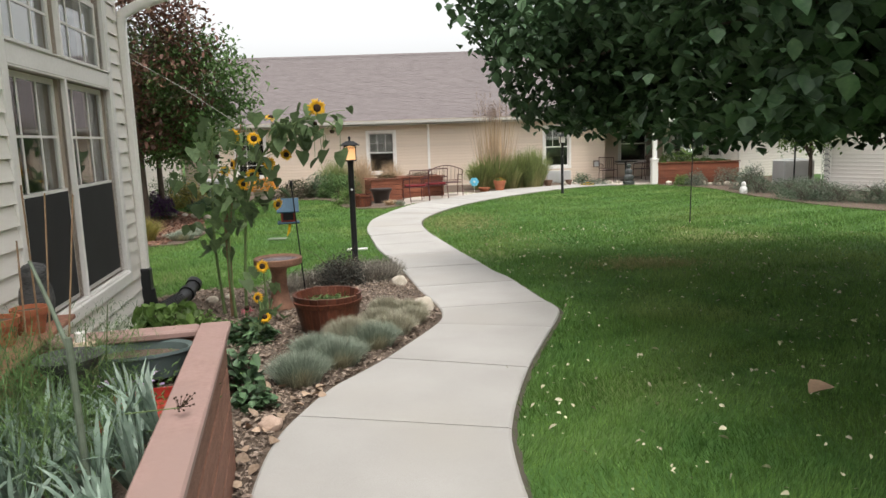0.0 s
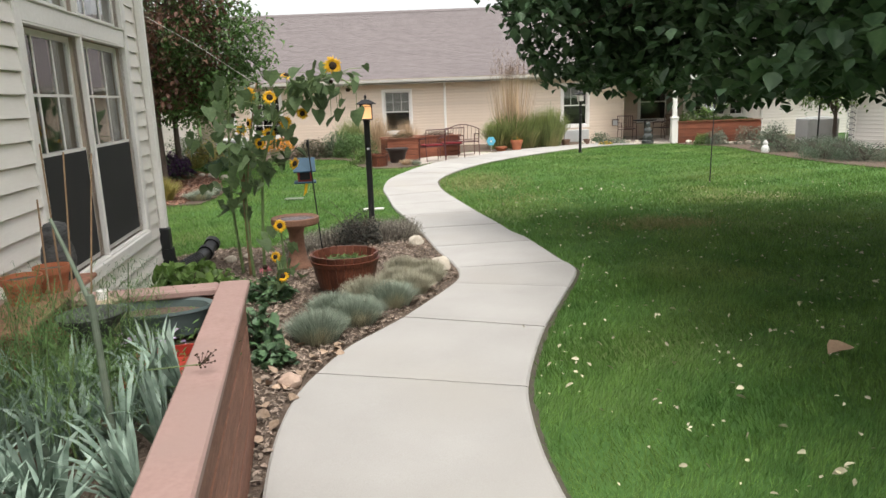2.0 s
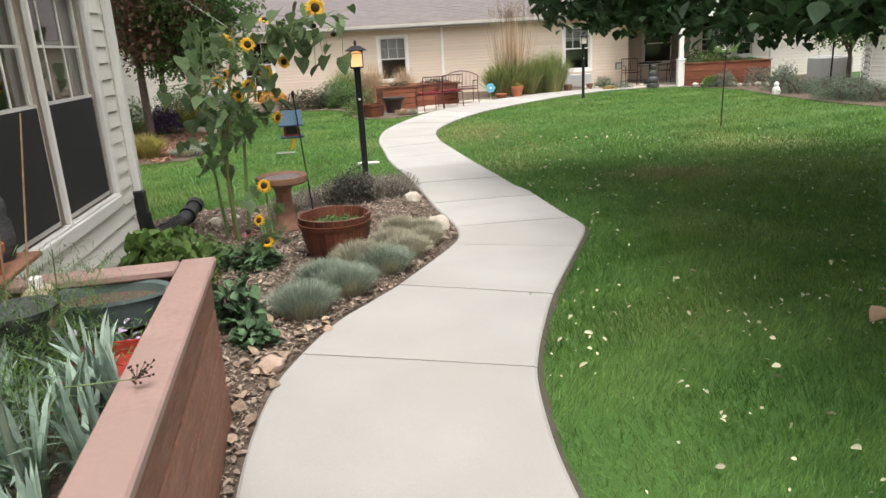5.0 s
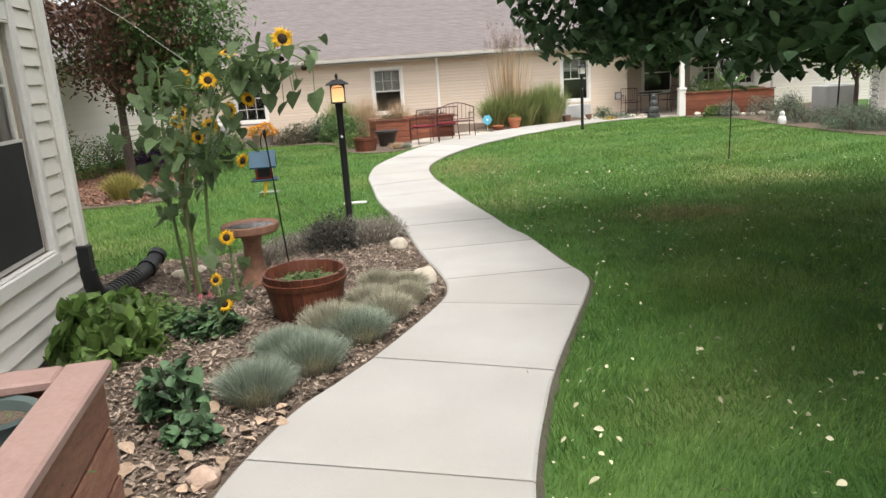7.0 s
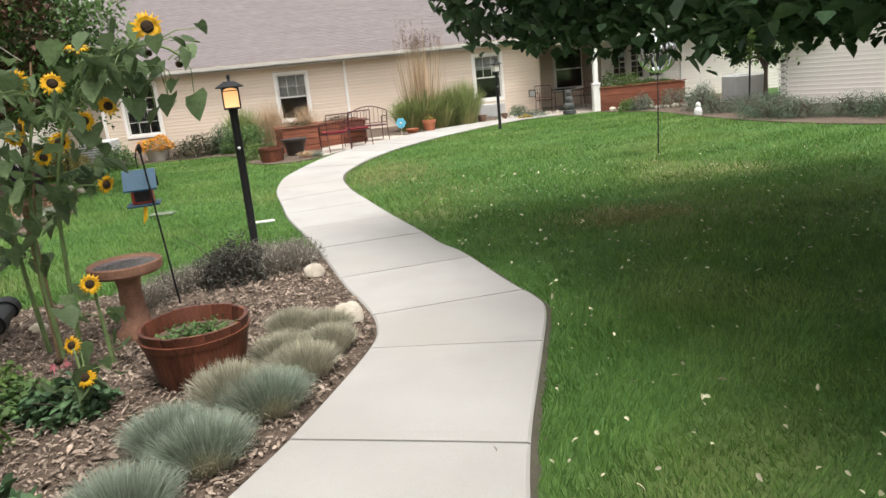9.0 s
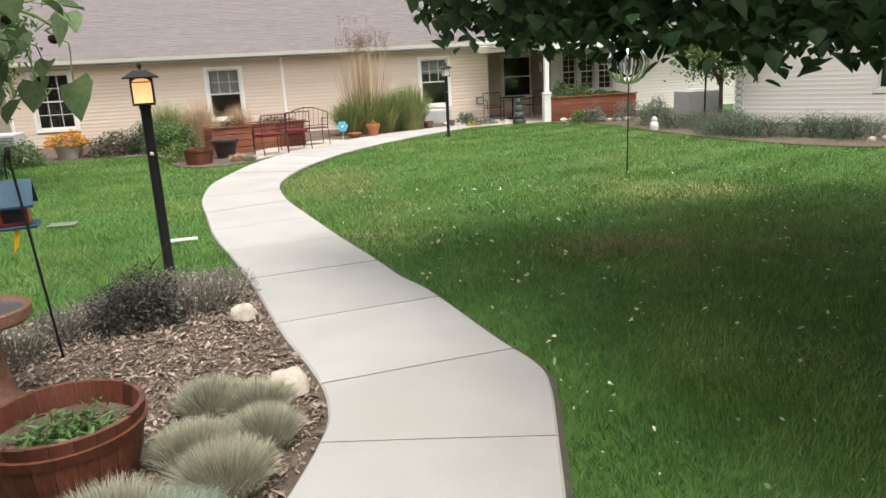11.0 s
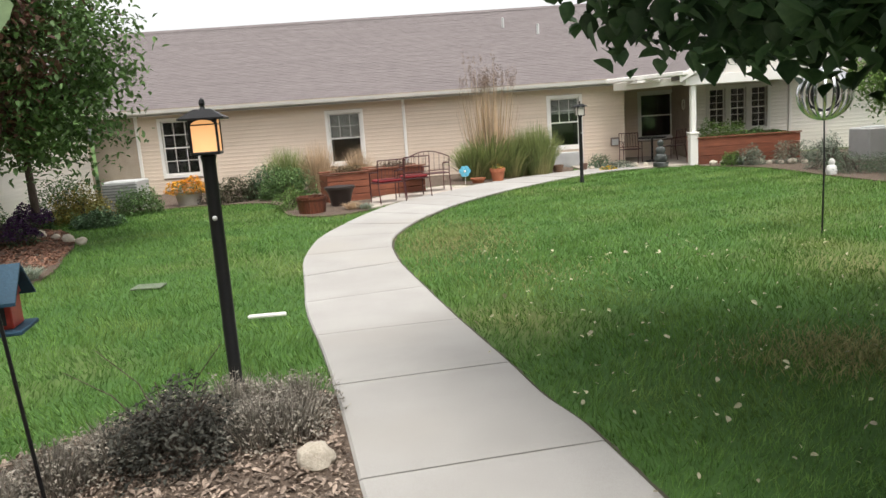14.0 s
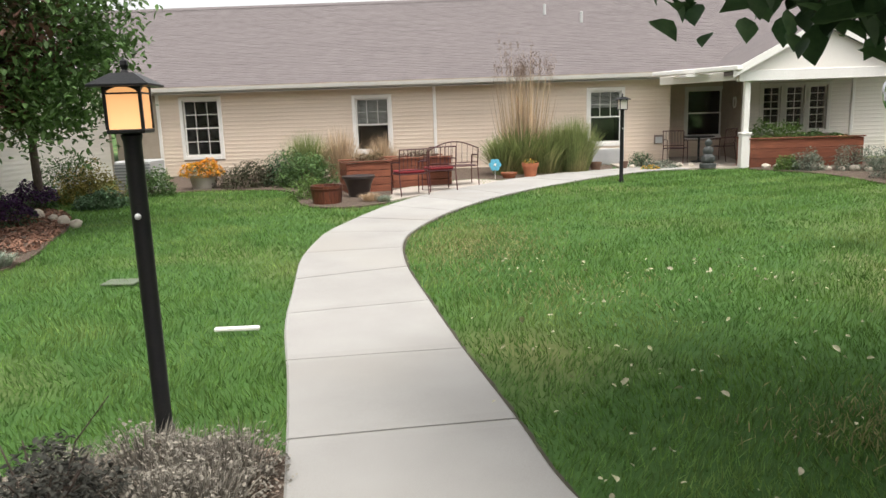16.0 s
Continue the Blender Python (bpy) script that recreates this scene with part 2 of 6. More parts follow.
# ---- mesh building ----
class Mesh:
    """Gathers vertices and faces of one part."""

    def __init__(self):
        self.v, self.f = [], []

    def add(self, vs, fs):
        n = len(self.v)
        self.v += [tuple(p) for p in vs]
        self.f += [tuple(i + n for i in q) for q in fs]
        return self

    def box(self, x0, y0, z0, x1, y1, z1, bev=0.0, m=None):
        if bev:
            b = min(bev, (x1 - x0) / 2.2, (y1 - y0) / 2.2, (z1 - z0) / 2.2)
            vs = []
            for z, k in ((z0, b), (z0 + b, 0), (z1 - b, 0), (z1, b)):
                X0, X1, Y0, Y1 = x0 + k, x1 - k, y0 + k, y1 - k
                e = b if not k else b * 0.5
                vs += [(X0 + e, Y0, z), (X1 - e, Y0, z), (X1, Y0 + e, z), (X1, Y1 - e, z), (X1 - e, Y1, z), (X0 + e, Y1, z), (X0, Y1 - e, z), (X0, Y0 + e, z)]
            fs = [tuple(range(7, -1, -1)), tuple(range(24, 32))]
            for r in range(3):
                fs += [(r * 8 + i, r * 8 + (i + 1) % 8, r * 8 + 8 + (i + 1) % 8, r * 8 + 8 + i) for i in range(8)]
        else:
            vs = [(x, y, z) for z in (z0, z1) for x, y in ((x0, y0), (x1, y0), (x1, y1), (x0, y1))]
            fs = [(3, 2, 1, 0), (4, 5, 6, 7)] + [(i, (i + 1) % 4, 4 + (i + 1) % 4, 4 + i) for i in range(4)]
        if m:
            vs = [m @ Vector(p) for p in vs]
        return self.add(vs, fs)

    def lathe(self, profile, seg=16, at=(0, 0, 0), jig=0.0, m=None):
        """A turned shape: profile of (radius, height) from the bottom up."""
        vs = []
        for r, z in profile:
            for i in range(seg):
                a = 2 * math.pi * i / seg
                k = r * (1 + jig * (random.random() - 0.5))
                vs.append((at[0] + k * math.cos(a), at[1] + k * math.sin(a), at[2] + z))
        fs = [(r * seg + i, r * seg + (i + 1) % seg, r * seg + seg + (i + 1) % seg, r * seg + seg + i) for r in range(len(profile) - 1) for i in range(seg)]
        if profile[0][0] > 1e-4:
            fs.append(tuple(range(seg - 1, -1, -1)))
        if profile[-1][0] > 1e-4 and not (profile[0][0] < 0.002 and abs(profile[-1][1] - profile[0][1]) < 1e-6):
            fs.append(tuple((len(profile) - 1) * seg + i for i in range(seg)))
        if m:
            vs = [m @ Vector(p) for p in vs]
        return self.add(vs, fs)

    def tube(self, pts, r0, r1=None, seg=7):
        """A bent rod through pts, tapering from r0 to r1."""
        r1 = r0 if r1 is None else r1
        pts = [Vector(p) for p in pts]
        vs = []
        for i, p in enumerate(pts):
            d = (pts[min(i + 1, len(pts) - 1)] - pts[max(i - 1, 0)]).normalized()
            side = d.cross(Vector((0.13, 0.97, 0.2))).normalized()
            up = side.cross(d)
            r = r0 + (r1 - r0) * i / max(1, len(pts) - 1)
            vs += [p + r * (math.cos(2 * math.pi * k / seg) * side + math.sin(2 * math.pi * k / seg) * up) for k in range(seg)]
        n = len(pts)
        fs = [(i * seg + k, i * seg + (k + 1) % seg, i * seg + seg + (k + 1) % seg, i * seg + seg + k) for i in range(n - 1) for k in range(seg)]
        fs += [tuple(range(seg - 1, -1, -1)), tuple((n - 1) * seg + k for k in range(seg))]
        return self.add(vs, fs)

    def blob(self, c, r, rough=0.12, seg=12, rings=7, seed=0.0):
        """A lumpy stone or clod."""
        vs = [(c[0], c[1], c[2] - r[2])]
        for j in range(1, rings):
            t = math.pi * j / rings
            for i in range(seg):
                a = 2 * math.pi * i / seg
                d = Vector((math.sin(t) * math.cos(a), math.sin(t) * math.sin(a), -math.cos(t)))
                k = 1 + rough * 2 * noise.noise(d * 1.7 + Vector((seed, seed * 2, c[0] + c[1])))
                vs.append((c[0] + d.x * r[0] * k, c[1] + d.y * r[1] * k, c[2] + d.z * r[2] * k))
        vs.append((c[0], c[1], c[2] + r[2]))
        last = len(vs) - 1
        fs = [(0, 1 + (i + 1) % seg, 1 + i) for i in range(seg)] + [(last, 1 + (rings - 2) * seg + i, 1 + (rings - 2) * seg + (i + 1) % seg) for i in range(seg)]
        for j in range(rings - 2):
            fs += [(1 + j * seg + i, 1 + j * seg + (i + 1) % seg, 1 + (j + 1) * seg + (i + 1) % seg, 1 + (j + 1) * seg + i) for i in range(seg)]
        return self.add(vs, fs)

    def data(self, name, material, smooth=False):
        me = bpy.data.meshes.new(name)
        me.from_pydata(self.v, [], self.f)
        me.materials.append(material)
        if smooth:
            me.polygons.foreach_set("use_smooth", [True] * len(me.polygons))
            me.set_sharp_from_angle(angle=radians(40))
        me.update()
        return me


def part(name, mesh, material, parent=None, label="", smooth=False, m=None):
    """Links a Mesh (or ready mesh data) as one object under a thing or a part."""
    ob = new(name, mesh.data(name, material, smooth) if isinstance(mesh, Mesh) else mesh)
    if parent:
        ob.parent = parent
    if m:
        ob.matrix_basis = m
    return tagged(ob, label)


def thing(name, label, category, m=None, group="", kind=""):
    ob = new(name)
    ob.empty_display_size = 0.1
    if m:
        ob.matrix_basis = m
    return tagged(ob, label, category, group, kind)


def fast(name, verts, faces_n, material, per):
    """Mesh data out of a numpy array of vertices, in faces of `per` vertices each, one after another."""
    me = bpy.data.meshes.new(name)
    nv = len(verts)
    me.vertices.add(nv)
    me.vertices.foreach_set("co", np.ascontiguousarray(verts, dtype=np.float32).ravel())
    me.loops.add(nv)
    me.loops.foreach_set("vertex_index", np.arange(nv, dtype=np.int32))
    me.polygons.add(faces_n)
    me.polygons.foreach_set("loop_start", np.arange(0, nv, per, dtype=np.int32))
    me.materials.append(material)
    me.update(calc_edges=True)
    return me


rng = np.random.default_rng(7)


def leaves(name, centres, size, material, droop=0.3, shape="oval", spread=0.3, jitter=0.45):
    """Leaf blades at the given centres: rounded blades folded along the midrib."""
    n = len(centres)
    a = rng.uniform(0, 2 * np.pi, n)
    pitch = rng.normal(-droop, jitter, n)
    d = np.stack([np.cos(a) * np.cos(pitch), np.sin(a) * np.cos(pitch), np.sin(pitch)], 1)
    side = np.stack([-np.sin(a), np.cos(a), rng.normal(0, spread, n)], 1)
    side /= np.linalg.norm(side, axis=1)[:, None]
    nrm = np.cross(d, side)
    L = (size * rng.uniform(0.6, 1.25, n))[:, None]
    W = L * {"oval": 0.30, "broad": 0.42, "thin": 0.12, "chip": 0.2, "heart": 0.5}[shape]
    c = centres
    fold = nrm * W * 0.35
    ks = {"heart": ((-0.42, 0.8), (-0.15, 1.0), (0.2, 0.66)), "broad": ((-0.25, 0.75), (0.05, 1.0), (0.3, 0.62))}.get(shape, ((-0.28, 0.8), (0.0, 1.0), (0.28, 0.68)))
    base, tip = c - d * L * 0.5, c + d * L * 0.5 - np.array([0, 0, 0.14]) * L
    if shape == "heart":
        base = c - d * L * 0.36
    lf = [c + d * L * k + side * W * w + fold * w - np.array([0, 0, 0.1]) * L * max(k, 0) for k, w in ks]
    rt = [c + d * L * k - side * W * w + fold * w - np.array([0, 0, 0.1]) * L * max(k, 0) for k, w in ks]
    me = bpy.data.meshes.new(name)
    vs = np.stack([base, *lf, tip, *rt[::-1]], 1).reshape(-1, 3)
    me.vertices.add(8 * n)
    me.vertices.foreach_set("co", vs.astype(np.float32).ravel())
    idx = (np.arange(n) * 8)[:, None] + np.array([0, 1, 2, 3, 4, 0, 4, 5, 6, 7])[None]
    me.loops.add(10 * n)
    me.loops.foreach_set("vertex_index", idx.astype(np.int32).ravel())
    me.polygons.add(2 * n)
    me.polygons.foreach_set("loop_start", np.arange(0, 10 * n, 5, dtype=np.int32))
    me.materials.append(material)
    me.update(calc_edges=True)
    return me


def strands(name, bases, tips, width, material, sag=0.3):
    """Grass leaves from bases to tips, bowing over: three segments tapering to a point."""
    n = len(bases)
    v = tips - bases
    hor = v.copy()
    hor[:, 2] = 0
    side = np.stack([-v[:, 1], v[:, 0], np.zeros(n)], 1) + rng.normal(0, 0.3, (n, 3)) * np.linalg.norm(v, axis=1)[:, None] * 0.6
    side /= np.linalg.norm(side, axis=1)[:, None] + 1e-9
    w = (width * rng.uniform(0.7, 1.2, n))[:, None] / 2
    rows = []
    for k, wk in ((0, 0.8), (0.4, 1.0), (0.75, 0.75)):
        p = bases + v * k - hor * sag * k * (1 - k) * 1.2 + np.array([0, 0, 1.0]) * (np.linalg.norm(hor, axis=1) * sag * k * (1 - k) * 2)[:, None]
        rows += [p - side * w * wk, p + side * w * wk]
    vs = np.stack(rows + [tips], 1).reshape(-1, 3)
    me = bpy.data.meshes.new(name)
    me.vertices.add(7 * n)
    me.vertices.foreach_set("co", vs.astype(np.float32).ravel())
    idx = (np.arange(n) * 7)[:, None] + np.array([0, 1, 3, 2, 2, 3, 5, 4, 4, 5, 6])[None]
    me.loops.add(11 * n)
    me.loops.foreach_set("vertex_index", idx.astype(np.int32).ravel())
    me.polygons.add(3 * n)
    st = (np.arange(n) * 11)[:, None] + np.array([0, 4, 8])[None]
    me.polygons.foreach_set("loop_start", st.astype(np.int32).ravel())
    me.materials.append(material)
    me.update(calc_edges=True)
    return me


def gz(y):
    """Height of the ground: level, but for a gentle fall from where the walk begins."""
    return 0.02 * np.clip(6.2 - np.asarray(y, float), 0, 12)


def g(x, y, dz=0.0):
    return Vector((x, y, float(gz(y)) + dz))


def curve(pts, step=0.12):
    """A smooth line through pts (Catmull-Rom)."""
    p = [np.array(q, float) for q in pts]
    p = [2 * p[0] - p[1]] + p + [2 * p[-1] - p[-2]]
    out = []
    for i in range(1, len(p) - 2):
        n = max(2, int(np.linalg.norm(p[i + 1] - p[i]) / step))
        for k in range(n):
            t = k / n
            out.append(0.5 * (2 * p[i] + (p[i + 1] - p[i - 1]) * t + (2 * p[i - 1] - 5 * p[i] + 4 * p[i + 1] - p[i + 2]) * t ** 2 + (3 * p[i] - p[i - 1] - 3 * p[i + 1] + p[i + 2]) * t ** 3))
    return np.array(out + [p[-2]])


def inside(x, y, poly):
    """Which points lie in a polygon."""
    x, y, r = np.asarray(x), np.asarray(y), np.zeros(np.shape(x), bool)
    j = len(poly) - 1
    for i in range(len(poly)):
        (xi, yi), (xj, yj) = poly[i], poly[j]
        if yi != yj:
            r ^= ((yi > y) != (yj > y)) & (x < (xj - xi) * (y - yi) / (yj - yi) + xi)
        j = i
    return r


# ---- ground, path and beds ----
LEFT = [(0.3, -3.77), (0.05, -0.77), (-0.31, 0.73), (-0.55, 1.76), (-0.66, 2.44), (-0.68, 3.00), (-0.62, 3.42), (-0.49, 3.92), (-0.31, 4.28), (-0.09, 4.76), (0.27, 5.74),
        (0.33, 6.20), (0.26, 6.66), (0.09, 7.31), (-0.15, 8.46), (-0.40, 9.56), (-0.71, 10.79), (-0.91, 11.94), (-1.14, 13.33), (-1.20, 14.57), (-1.16, 15.38), (-0.89, 16.80),
        (-0.51, 18.20), (0.21, 19.91), (1.21, 21.16), (1.77, 22.06), (3.29, 23.43), (4.90, 24.30), (6.46, 24.96)]
RIGHT = [(1.75, -3.84), (1.25, -0.83), (0.87, 0.67), (0.79, 1.63), (0.75, 1.88), (0.71, 2.33), (0.71, 2.91), (0.76, 3.30), (0.85, 3.74), (1.00, 4.35), (1.30, 5.31), (1.52, 6.04),
         (1.54, 6.36), (1.43, 6.82), (1.22, 7.92), (1.06, 8.41), (0.92, 9.06), (0.66, 10.15), (0.34, 11.64), (0.07, 13.00), (-0.05, 14.36), (0.08, 15.44), (0.50, 16.92),
         (1.22, 18.53), (2.35, 20.27), (3.86, 22.03), (5.28, 23.26), (6.54, 23.69)]
LE, RE = curve(LEFT, 0.06), curve(RIGHT, 0.06)
PATIOPOLY = [(-0.69, 18.59), (0.21, 19.91), (1.21, 21.16), (1.64, 21.96), (1.07, 22.53), (-0.06, 21.90), (-0.72, 20.49)]
PORCHPOLY = [(5.01, 24.42), (6.44, 23.69), (8.08, 23.62), (9.0, 27.98), (6.6, 27.98), (6.5, 26.2), (5.01, 26.2)]
BEDPOLY = [tuple(p) for p in curve([(-0.55, 0.43), (-0.59, 1.83), (-0.63, 2.43), (-0.63, 3.00), (-0.57, 3.45), (-0.45, 3.95), (-0.27, 4.33), (-0.05, 4.80), (0.30, 5.78), (0.37, 6.20), (0.30, 6.66),
                                    (0.12, 7.30), (-0.01, 7.94), (-0.12, 8.57), (-0.63, 8.85), (-1.41, 8.51), (-2.12, 7.91), (-2.82, 7.76), (-3.40, 6.80), (-2.79, 6.13), (-2.07, 2.92), (-1.23, 0.47)], 0.1)]
LBEDPOLY = [tuple(p) for p in curve([(-4.49, 12.20), (-4.53, 13.67), (-5.05, 15.19), (-5.67, 16.82), (-6.85, 18.59), (-8.43, 19.11), (-8.72, 14.61), (-7.73, 12.04), (-5.86, 11.82), (-4.49, 12.20)], 0.25)]
FBEDPOLY = [tuple(p) for p in curve([(-0.64, 18.49), (-1.29, 17.98), (-2.22, 18.47), (-3.14, 21.12), (-4.89, 21.68), (-7.51, 21.76), (-7.6, 26.2), (1.18, 26.2), (4.63, 26.2), (4.63, 24.31), (3.27, 23.54),
                                     (1.79, 22.21), (1.07, 22.53), (-0.06, 21.90), (-0.72, 20.49)], 0.25)]
RBEDPOLY = [tuple(p) for p in curve([(7.87, 23.13), (8.77, 21.52), (8.85, 18.75), (9.13, 15.92), (10.05, 13.64), (12.63, 12.28), (14.62, 12.95), (13.00, 17.40), (12.00, 19.96), (13.38, 25.33), (8.29, 25.11)], 0.25)]
ALLBEDS = (BEDPOLY, LBEDPOLY, FBEDPOLY, RBEDPOLY)

xs = np.unique(np.concatenate([[-2500, -600, -150, -60], np.linspace(-30, 30, 61), [60, 150, 600, 2500]]))
ys = np.unique(np.concatenate([[-2500, -600, -150, -40], np.linspace(-12, 40, 53), [80, 200, 700, 2500]]))
gm = Mesh()
gm.v = [(x, y, float(gz(y)) + 0.012 * noise.noise(Vector((x * 0.5, y * 0.5, 0))) - 0.02) for y in ys for x in xs]
W_ = len(xs)
gm.f = [(j * W_ + i, j * W_ + i + 1, j * W_ + W_ + i + 1, j * W_ + W_ + i) for j in range(len(ys) - 1) for i in range(W_ - 1)]
ground = tagged(part("ground", gm, LAWN, smooth=True), "green mown lawn on nearly level ground", "lawn", kind="structure")


def flat(poly, dz, skirt=0.1):
    """A slab with the outline poly, its top dz above the ground, by a fan of grid cells."""
    bm = bmesh.new()
    vs = [bm.verts.new((x, y, 0)) for x, y in poly]
    f = bm.faces.new(vs)
    bmesh.ops.triangulate(bm, faces=[f])
    y0, y1 = min(p[1] for p in poly), max(p[1] for p in poly)
    y = math.floor(y0)
    while y < y1:
        bmesh.ops.bisect_plane(bm, geom=bm.verts[:] + bm.edges[:] + bm.faces[:], plane_co=(0, y, 0), plane_no=(0, 1, 0))
        y += 1.0
    m = Mesh()
    idx = {v: i for i, v in enumerate(bm.verts)}
    m.v = [(v.co.x, v.co.y, float(gz(v.co.y)) + dz) for v in bm.verts]
    for fc in bm.faces:
        q = [idx[v] for v in fc.verts]
        m.f.append(tuple(q) if fc.normal.z >= 0 else tuple(q[::-1]))
    n = len(m.v)
    for e in bm.edges:
        if len(e.link_faces) == 1:
            a, b = (idx[v] for v in e.verts)
            k = len(m.v)
            m.v += [(*m.v[a][:2], m.v[a][2] - skirt), (*m.v[b][:2], m.v[b][2] - skirt)]
            m.f.append((a, b, k + 1, k))
    bm.free()
    return m


for nm, poly, lab in (("mulch_bed", BEDPOLY, "brown bark mulch bed along the concrete path"), ("mulch_bed", LBEDPOLY, "reddish bark mulch bed under the maroon tree"),
                      ("mulch_bed", FBEDPOLY, "planting bed soil before the far house"), ("mulch_bed", RBEDPOLY, "planting bed soil with edging stones")):
    tagged(part(nm, flat(poly, 0.012), MULCH), lab, "flower bed", kind="structure")
tagged(part("pavement", flat(PATIOPOLY, 0.022), PATIO), "pale paved sitting area beside the path", "patio", kind="structure")
tagged(part("pavement", flat(PORCHPOLY, 0.03), PATIO), "pale concrete slab of the covered porch", "patio", kind="structure")

# the path: one slab after another, with tooled joints between
walkway = thing("walkway", "winding pale concrete garden path with cut joints", "path", kind="structure")
JOINTS = [(-3.67, -3.74), (-2.37, -2.44), (-1.07, -1.13), (0.38, 0.27), (1.69, 1.7), (3.40, 3.08), (4.64, 4.27), (5.76, 5.49), (6.44, 6.59), (7.56, 7.76), (8.82, 9.01), (9.98, 10.15), (11.11, 11.43),
          (12.35, 12.82), (13.71, 13.90), (15.14, 15.05), (16.51, 16.03), (17.90, 17.02), (19.20, 18.02), (20.53, 19.14), (21.65, 20.27), (22.47, 21.41), (23.39, 22.44), (24.01, 23.16), (24.91, 23.69)]


def cut(line, y0, y1):
    k = line[(line[:, 1] > y0) & (line[:, 1] < y1)]
    ends = [np.array([np.interp(y, line[:, 1], line[:, 0]), y]) for y in (y0, y1)]
    return np.vstack([ends[0], k, ends[1]])


def resample(line, n):
    d = np.r_[0, np.cumsum(np.linalg.norm(np.diff(line, axis=0), axis=1))]
    s = np.linspace(0, d[-1], n)
    return np.stack([np.interp(s, d, line[:, 0]), np.interp(s, d, line[:, 1])], 1)


for (a0, b0), (a1, b1) in zip(JOINTS[:-1], JOINTS[1:]):
    n = 16
    l, r = resample(cut(LE, a0 + 0.007, a1 - 0.007), n), resample(cut(RE, b0 + 0.007, b1 - 0.007), n)
    m = Mesh()
    lift = random.uniform(-0.002, 0.002)
    cols = []
    for k, dz in ((0.0, -0.11), (0.0, 0.018), (0.012, 0.03), (0.5, 0.032), (0.988, 0.03), (1.0, 0.018), (1.0, -0.11)):
        cols.append([(*(l[i] + (r[i] - l[i]) * k), float(gz(l[i][1] + (r[i][1] - l[i][1]) * k)) + dz + lift - (0.006 if i in (0, n - 1) and 0 < k < 1 else 0)) for i in range(n)])
    m.v = [p for c_ in cols for p in c_]
    m.f = [(j * n + i, (j + 1) * n + i, (j + 1) * n + i + 1, j * n + i + 1) for j in range(6) for i in range(n - 1)]
    m.f += [tuple(j * n for j in range(7)), tuple(j * n + n - 1 for j in range(6, -1, -1))]
    part("slab", m, CONCRETE, walkway)
bedding = Mesh()
nn = 200
l, r = resample(LE, nn), resample(RE, nn)
bedding.v = [(*p, float(gz(p[1])) + 0.012) for p in l] + [(*p, float(gz(p[1])) + 0.012) for p in r]
bedding.f = [(i, nn + i, nn + i + 1, i + 1) for i in range(nn - 1)]
part("joint_filler", bedding, DARKJOINT, walkway)


edge = Mesh()
for s_, ln, off in ((1, resample(RE, 260), 0.035),):
    jit = [off * (1 + 0.7 * noise.noise(Vector((q[0] * 6, q[1] * 6, 0)))) for q in ln]
    edge.v = [(q[0] - 0.01, q[1], float(gz(q[1])) + 0.002) for q in ln] + [(q[0] + j_, q[1] - j_ * 0.3, float(gz(q[1])) + 0.002) for q, j_ in zip(ln, jit)]
    edge.f = [(i, 260 + i, 261 + i, i + 1) for i in range(259)]
tagged(part("soil_edge", edge, DARKJOINT), "bare dark soil along the path edge", "soil", kind="structure")

# ---- buildings ----
def frame2(o, along, z=0.0):
    """A pose whose x runs along a wall, y into the building, z up."""
    a = math.atan2(along[1], along[0])
    return pose(o[0], o[1], z, 0, 0, math.degrees(a))


def siding(parent, x0, x1, z0, z1, holes, material, step=0.11, single=False):
    """Overlapping boards on the wall plane y = 0, cut round the holes (x0, z0, x1, z1)."""
    made = {}
    z = z0
    while z < z1 - 0.01:
        top = min(z + step, z1)
        spans = [(x0, x1)]
        for hx0, hz0, hx1, hz1 in holes:
            if hz0 < top - 0.02 and hz1 > z + 0.02:
                spans = [s for a, b in spans for s in ((a, min(b, hx0)), (max(a, hx1), b)) if s[1] - s[0] > 0.02]
        for a, b in spans:
            key = (round(a, 3), round(b, 3), round(top - z, 3))
            if key not in made:
                h = top - z
                m = Mesh()
                pr = [(0.0, 0), (-0.018, 0.001), (-0.019, h * 0.45), (-0.012, h * 0.5), (-0.015, h * 0.54), (-0.004, h + 0.006), (0.0, h + 0.006)]
                if single:
                    pr = [(0.0, 0), (-0.001, 0.0), (-0.001, 0.015), (-0.04, 0.009), (-0.038, 0.018), (-0.018, h), (0.0, h)]
                m.v = [(x, y, zz) for x in (a, b) for y, zz in pr]
                m.f = [(i, i + 1, 8 + i, 7 + i) for i in range(6)] + [tuple(range(6, -1, -1)), tuple(range(7, 14))]
                made[key] = m.data("siding_board", material)
            part("siding_board", made[key], material, parent, m=pose(0, 0, z))
        z = top


def core(parent, x0, x1, z0, z1, holes, thick=0.2):
    """The wall behind the boards, in blocks round the holes."""
    m = Mesh()
    xs_ = sorted({x0, x1, *[h[0] for h in holes], *[h[2] for h in holes]})
    for a, b in zip(xs_[:-1], xs_[1:]):
        zz = [(z0, z1)]
        for hx0, hz0, hx1, hz1 in holes:
            if hx0 < (a + b) / 2 < hx1:
                zz = [s for p, q in zz for s in ((p, min(q, hz0)), (max(p, hz1), q)) if s[1] > s[0]]
        for p, q in zz:
            m.box(a, 0.002, p, b, thick, q)
    return part("wall_core", m, WALLCORE, parent)


